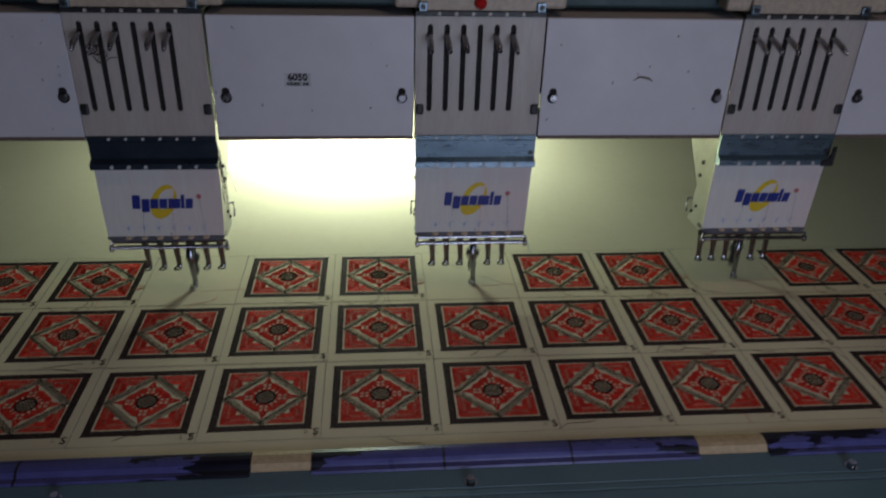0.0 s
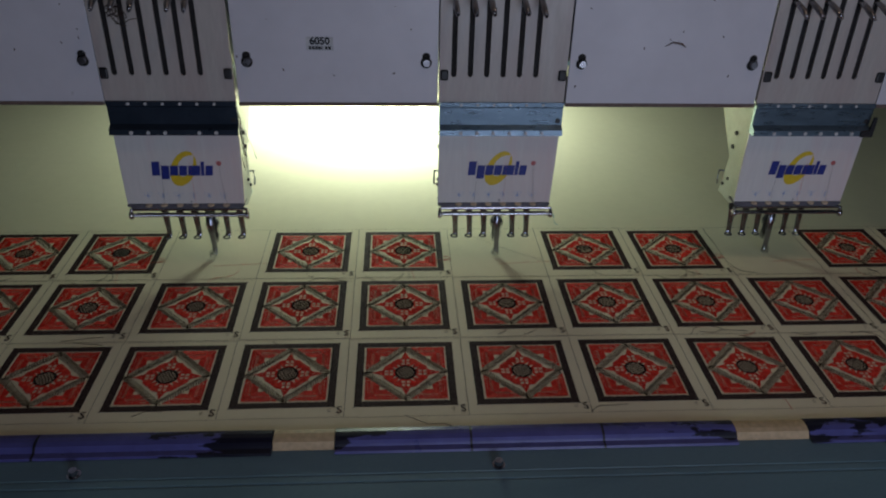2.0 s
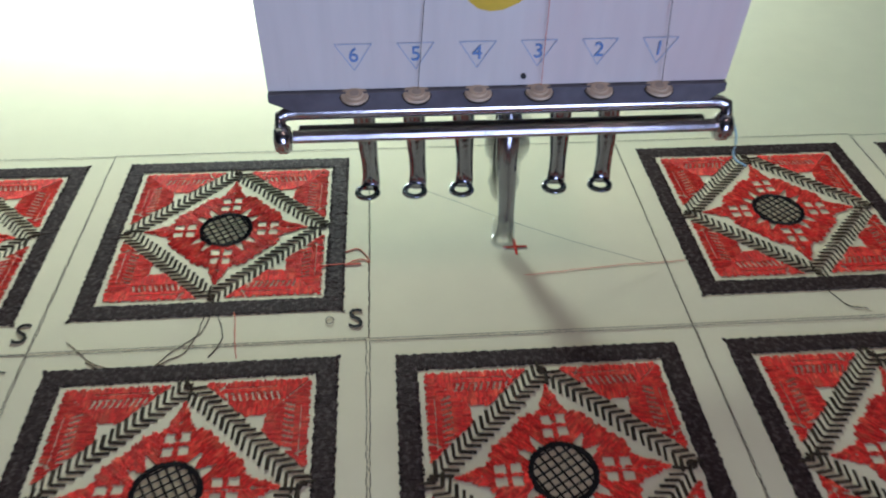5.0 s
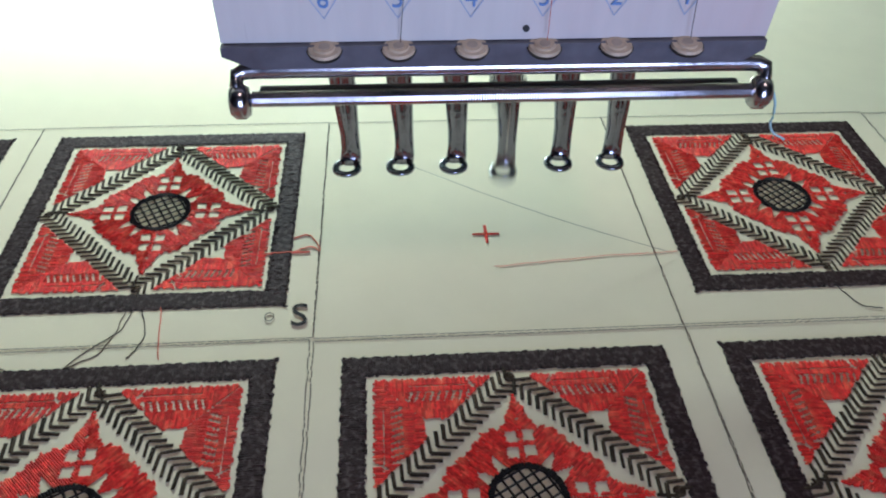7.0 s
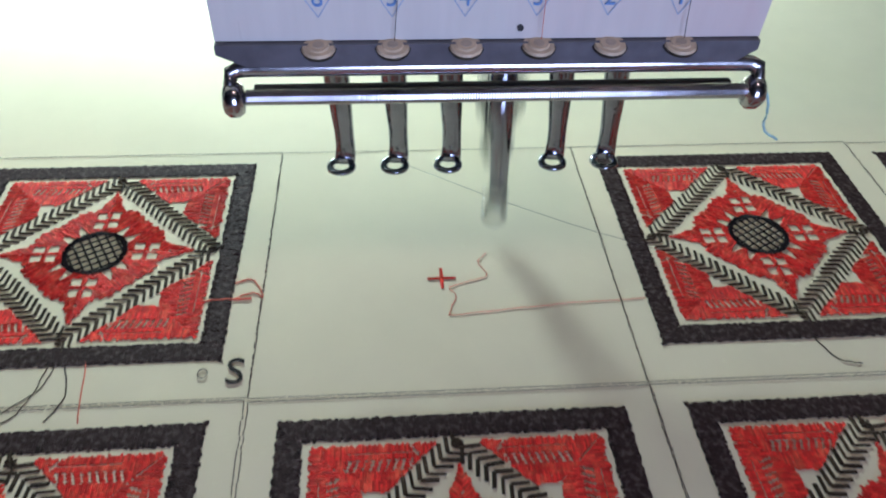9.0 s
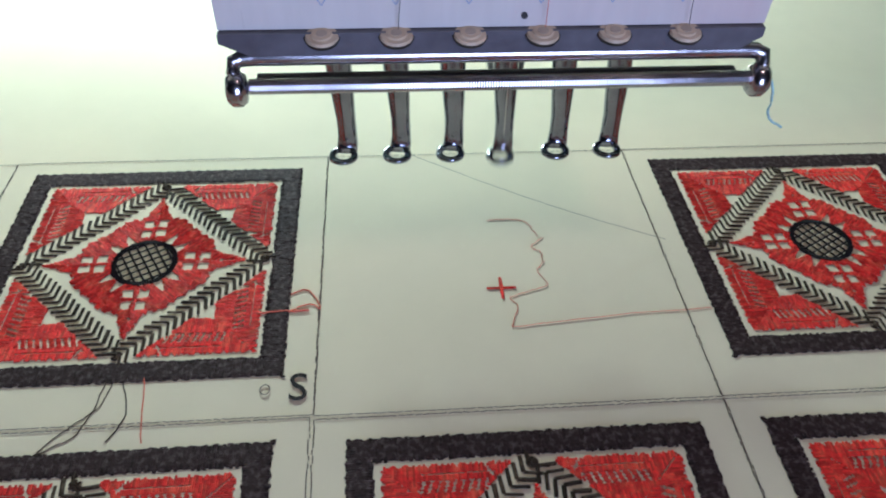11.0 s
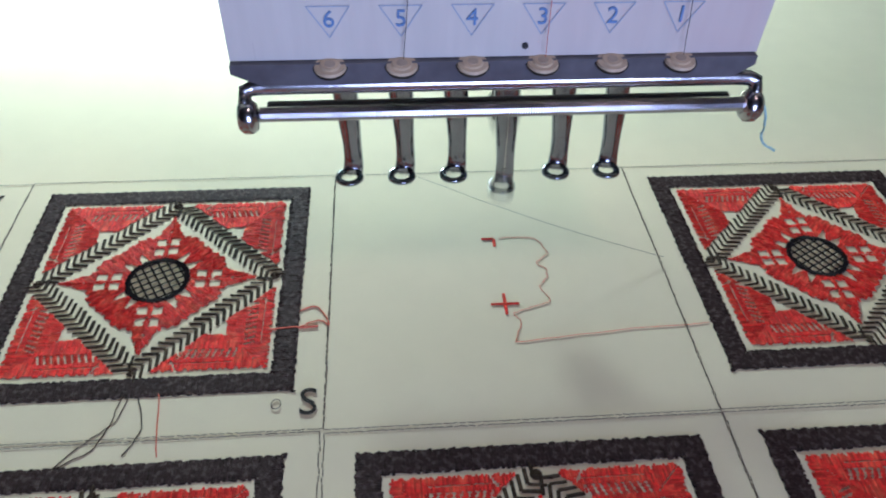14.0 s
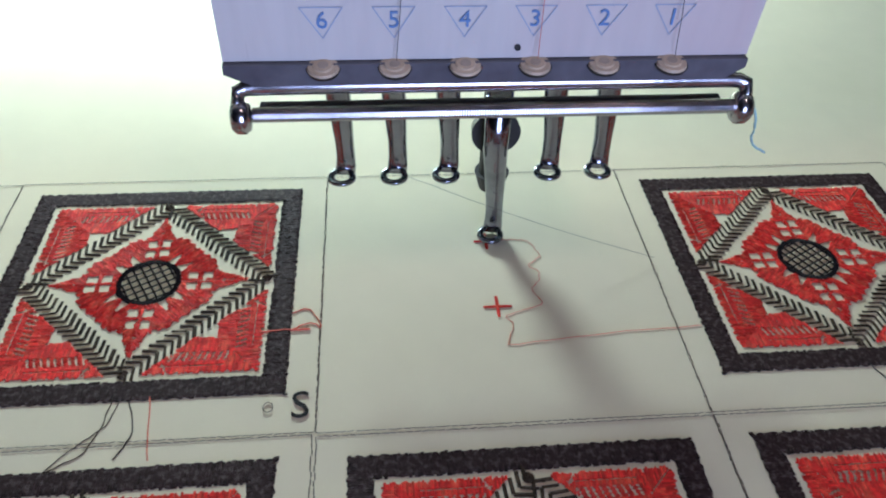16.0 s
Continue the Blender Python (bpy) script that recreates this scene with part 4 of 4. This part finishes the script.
def scuffs():
    """Marks on the covers: short dark scratches and specks."""
    rnd = random.Random(21)
    for x0, x1 in ((-0.318, -0.082), (0.082, 0.318), (-0.6, -0.49)):
        for k in range(9):
            x, z = rnd.uniform(x0, x1), rnd.uniform(0.252, 0.385)
            t = thing("scuff_mark", pose(x, -0.0472, Z0 + z), "small dark scuff on white enamel", "mark", "scuffs on the covers")
            part("mark", sweep(wander([(0, 0, 0), (rnd.uniform(-0.002, 0.002), 0, rnd.uniform(-0.003, 0.003))], 3, 0.0002, k), rnd.uniform(0.0004, 0.0010), 5), "grime", t)
    t = thing("scuff_mark", pose(0.205, -0.0472, Z0 + 0.318), "smeared grey scuff on white enamel", "mark", "scuffs on the covers")
    part("mark", sweep([(-0.012, 0, -0.002), (-0.003, 0, 0.003), (0.008, 0, 0.001), (0.014, 0, -0.003)], [0.0004, 0.0012, 0.0016, 0.0005], 6), "grime", t)


room()
machine_stand()
work_lamp()
ceiling_lamp()
for a, b in ((-0.72, -0.48), (-0.3205, -0.0800), (0.0790, 0.3200), (0.4790, 0.72)):
    beam_cover(a, b, "white enamelled cover panel with two keyhole bolts")
HEADS = [head(-PITCH, "navy", "white embroidery head with a steel channel, navy without reflection", False, 100),
         head(0.0, "bracket", "white embroidery head with a steel channel tinted blue-grey by reflection", True, 200),
         head(PITCH, "bracket", "white embroidery head with a scuffed steel channel", False, 300)]
label_sticker()
scuffs()
trailing_threads()
lever_tangle()
FRAME = frame_rail()
FABRIC = fabric()
loose_threads(FABRIC)
SEWN = sewn_pieces()

CLOTH_ROWS = [
    (0, -0.0029, 0.0150),
    (0.5, -0.0027, 0.0029),
    (1, -0.0025, -0.0024),
    (1.5, 0.0000, -0.0000),
    (2, 0.0013, 0.0022),
    (2.5, -0.0015, 0.0109),
    (3, -0.0009, 0.0069),
    (3.5, -0.0010, 0.0070),
    (4, -0.0003, 0.0068),
    (4.5, 0.0045, 0.0066),
    (4.7, 0.0060, 0.0065),
    (6.8, -0.0048, 0.0071),
    (7, -0.0059, 0.0052),
    (7.5, -0.0107, 0.0093),
    (8, -0.0160, -0.0005),
    (8.5, -0.0204, -0.0101),
    (9, -0.0234, -0.0203),
    (9.5, -0.0186, -0.0301),
    (12, 0.0003, -0.0322),
    (12.5, -0.0012, -0.0271),
    (13, -0.0018, -0.0290),
    (13.5, -0.0024, -0.0312),
    (14, -0.0024, -0.0312),
    (14.5, -0.0064, -0.0333),
    (15, -0.0038, -0.0329),
    (15.5, -0.0011, -0.0326),
    (16, -0.0024, -0.0325),
]

# how high the working foot stands, tenth by tenth: 0 on the fabric, 1 level with its neighbours
STROKES_BEGIN = [0, .5, 0, .1, .6, 1, .9, .2, .6, 0, .08, .7, 0, .6, .9, .4, .9, .5, 0, .4, .1, .8, .4, 0, .15, .5, 1, .5, 0, .5, 0, 0, .5, 0, .6, 1, .95, .5, 0, .2, .8, .9, .1, .5, .9, .25, .6, .2]
STROKES_MIDDLE = [0, .5, .95, .6, .02, .6, .15, 0, .97, .55, 0, .45, .35, 0, .5, .93, 0, .1, .6, .1, .65, 1, .3, 0, 0, .25, .97, .9, .1, .9]
STROKES_END = [0, .9, .75, 0, .3, 0, 0, .3, .97, .75, .15, 0, .08, .6, .03, .3, .95, 0, 0, .95, .35, .08, .8, .2, 0, .93, .5, 0, .6, 0, 0, .3, .97, .9, .1, 0, .05, .5, 1, .2, .97, 0, 0]
RATE = 6.67        # stitches a second
DWELL = 0.15       # share of the stroke that the foot rests on the fabric


def stroke_rows():
    """The foot's height thirty times a second: a steady sewing rhythm that meets the heights above."""
    seen = []
    for start, heights in ((0.0, STROKES_BEGIN), (6.8, STROKES_MIDDLE), (11.8, STROKES_END)):
        seen += [(round(start + 0.1 * k, 1), h) for k, h in enumerate(heights)]
    turns, last_t, last = [], None, 0.0
    for t, h in seen:
        c = math.acos(1 - 2 * (DWELL + (1 - DWELL) * h)) / (2 * math.pi) if h else 0.0
        if last_t is None:
            now = c
        else:
            goal = last + RATE * (t - last_t)
            now = min((n + q for n in range(int(goal) - 2, int(goal) + 3) for q in (c, 1 - c)), key=lambda v: abs(v - goal))
        turns.append(now)
        last_t, last = t, now
    rows = []
    for f in range(481):
        t = f / 30
        v = float(np.interp(t, [p for p, _ in seen], turns))
        rows.append((t, max(0.0, (0.5 - 0.5 * math.cos(2 * math.pi * v) - DWELL) / (1 - DWELL))))
    rows[-2] = (rows[-2][0], rows[-1][1])
    return rows


def motions():
    for ob in (FRAME, FABRIC):
        walk(ob, [(t, pose(x, y, Z0)) for t, x, y in CLOTH_ROWS])
    times, xs, ys = zip(*CLOTH_ROWS)
    for ob, when in SEWN:
        base = ob.location.x
        stops = sorted(set(times) | {when - 0.15, when})
        rows = []
        for t in stops:
            rows.append((t, pose(base + float(np.interp(t, times, xs)), float(np.interp(t, times, ys)), Z0 + (0.0 if t >= when else -0.0016))))
        walk(ob, rows)
    strokes = stroke_rows()
    for _, foot, clamp in HEADS:
        walk(foot, [(t, pose(NEEDLES[ACTIVE] - 0.001, -0.0035 * (1 - h), 0.0012 + 0.0293 * h)) for t, h in strokes])
        walk(clamp, [(t, pose(NEEDLES[ACTIVE], 0, 0.0435 + 0.042 * h)) for t, h in strokes])


motions()
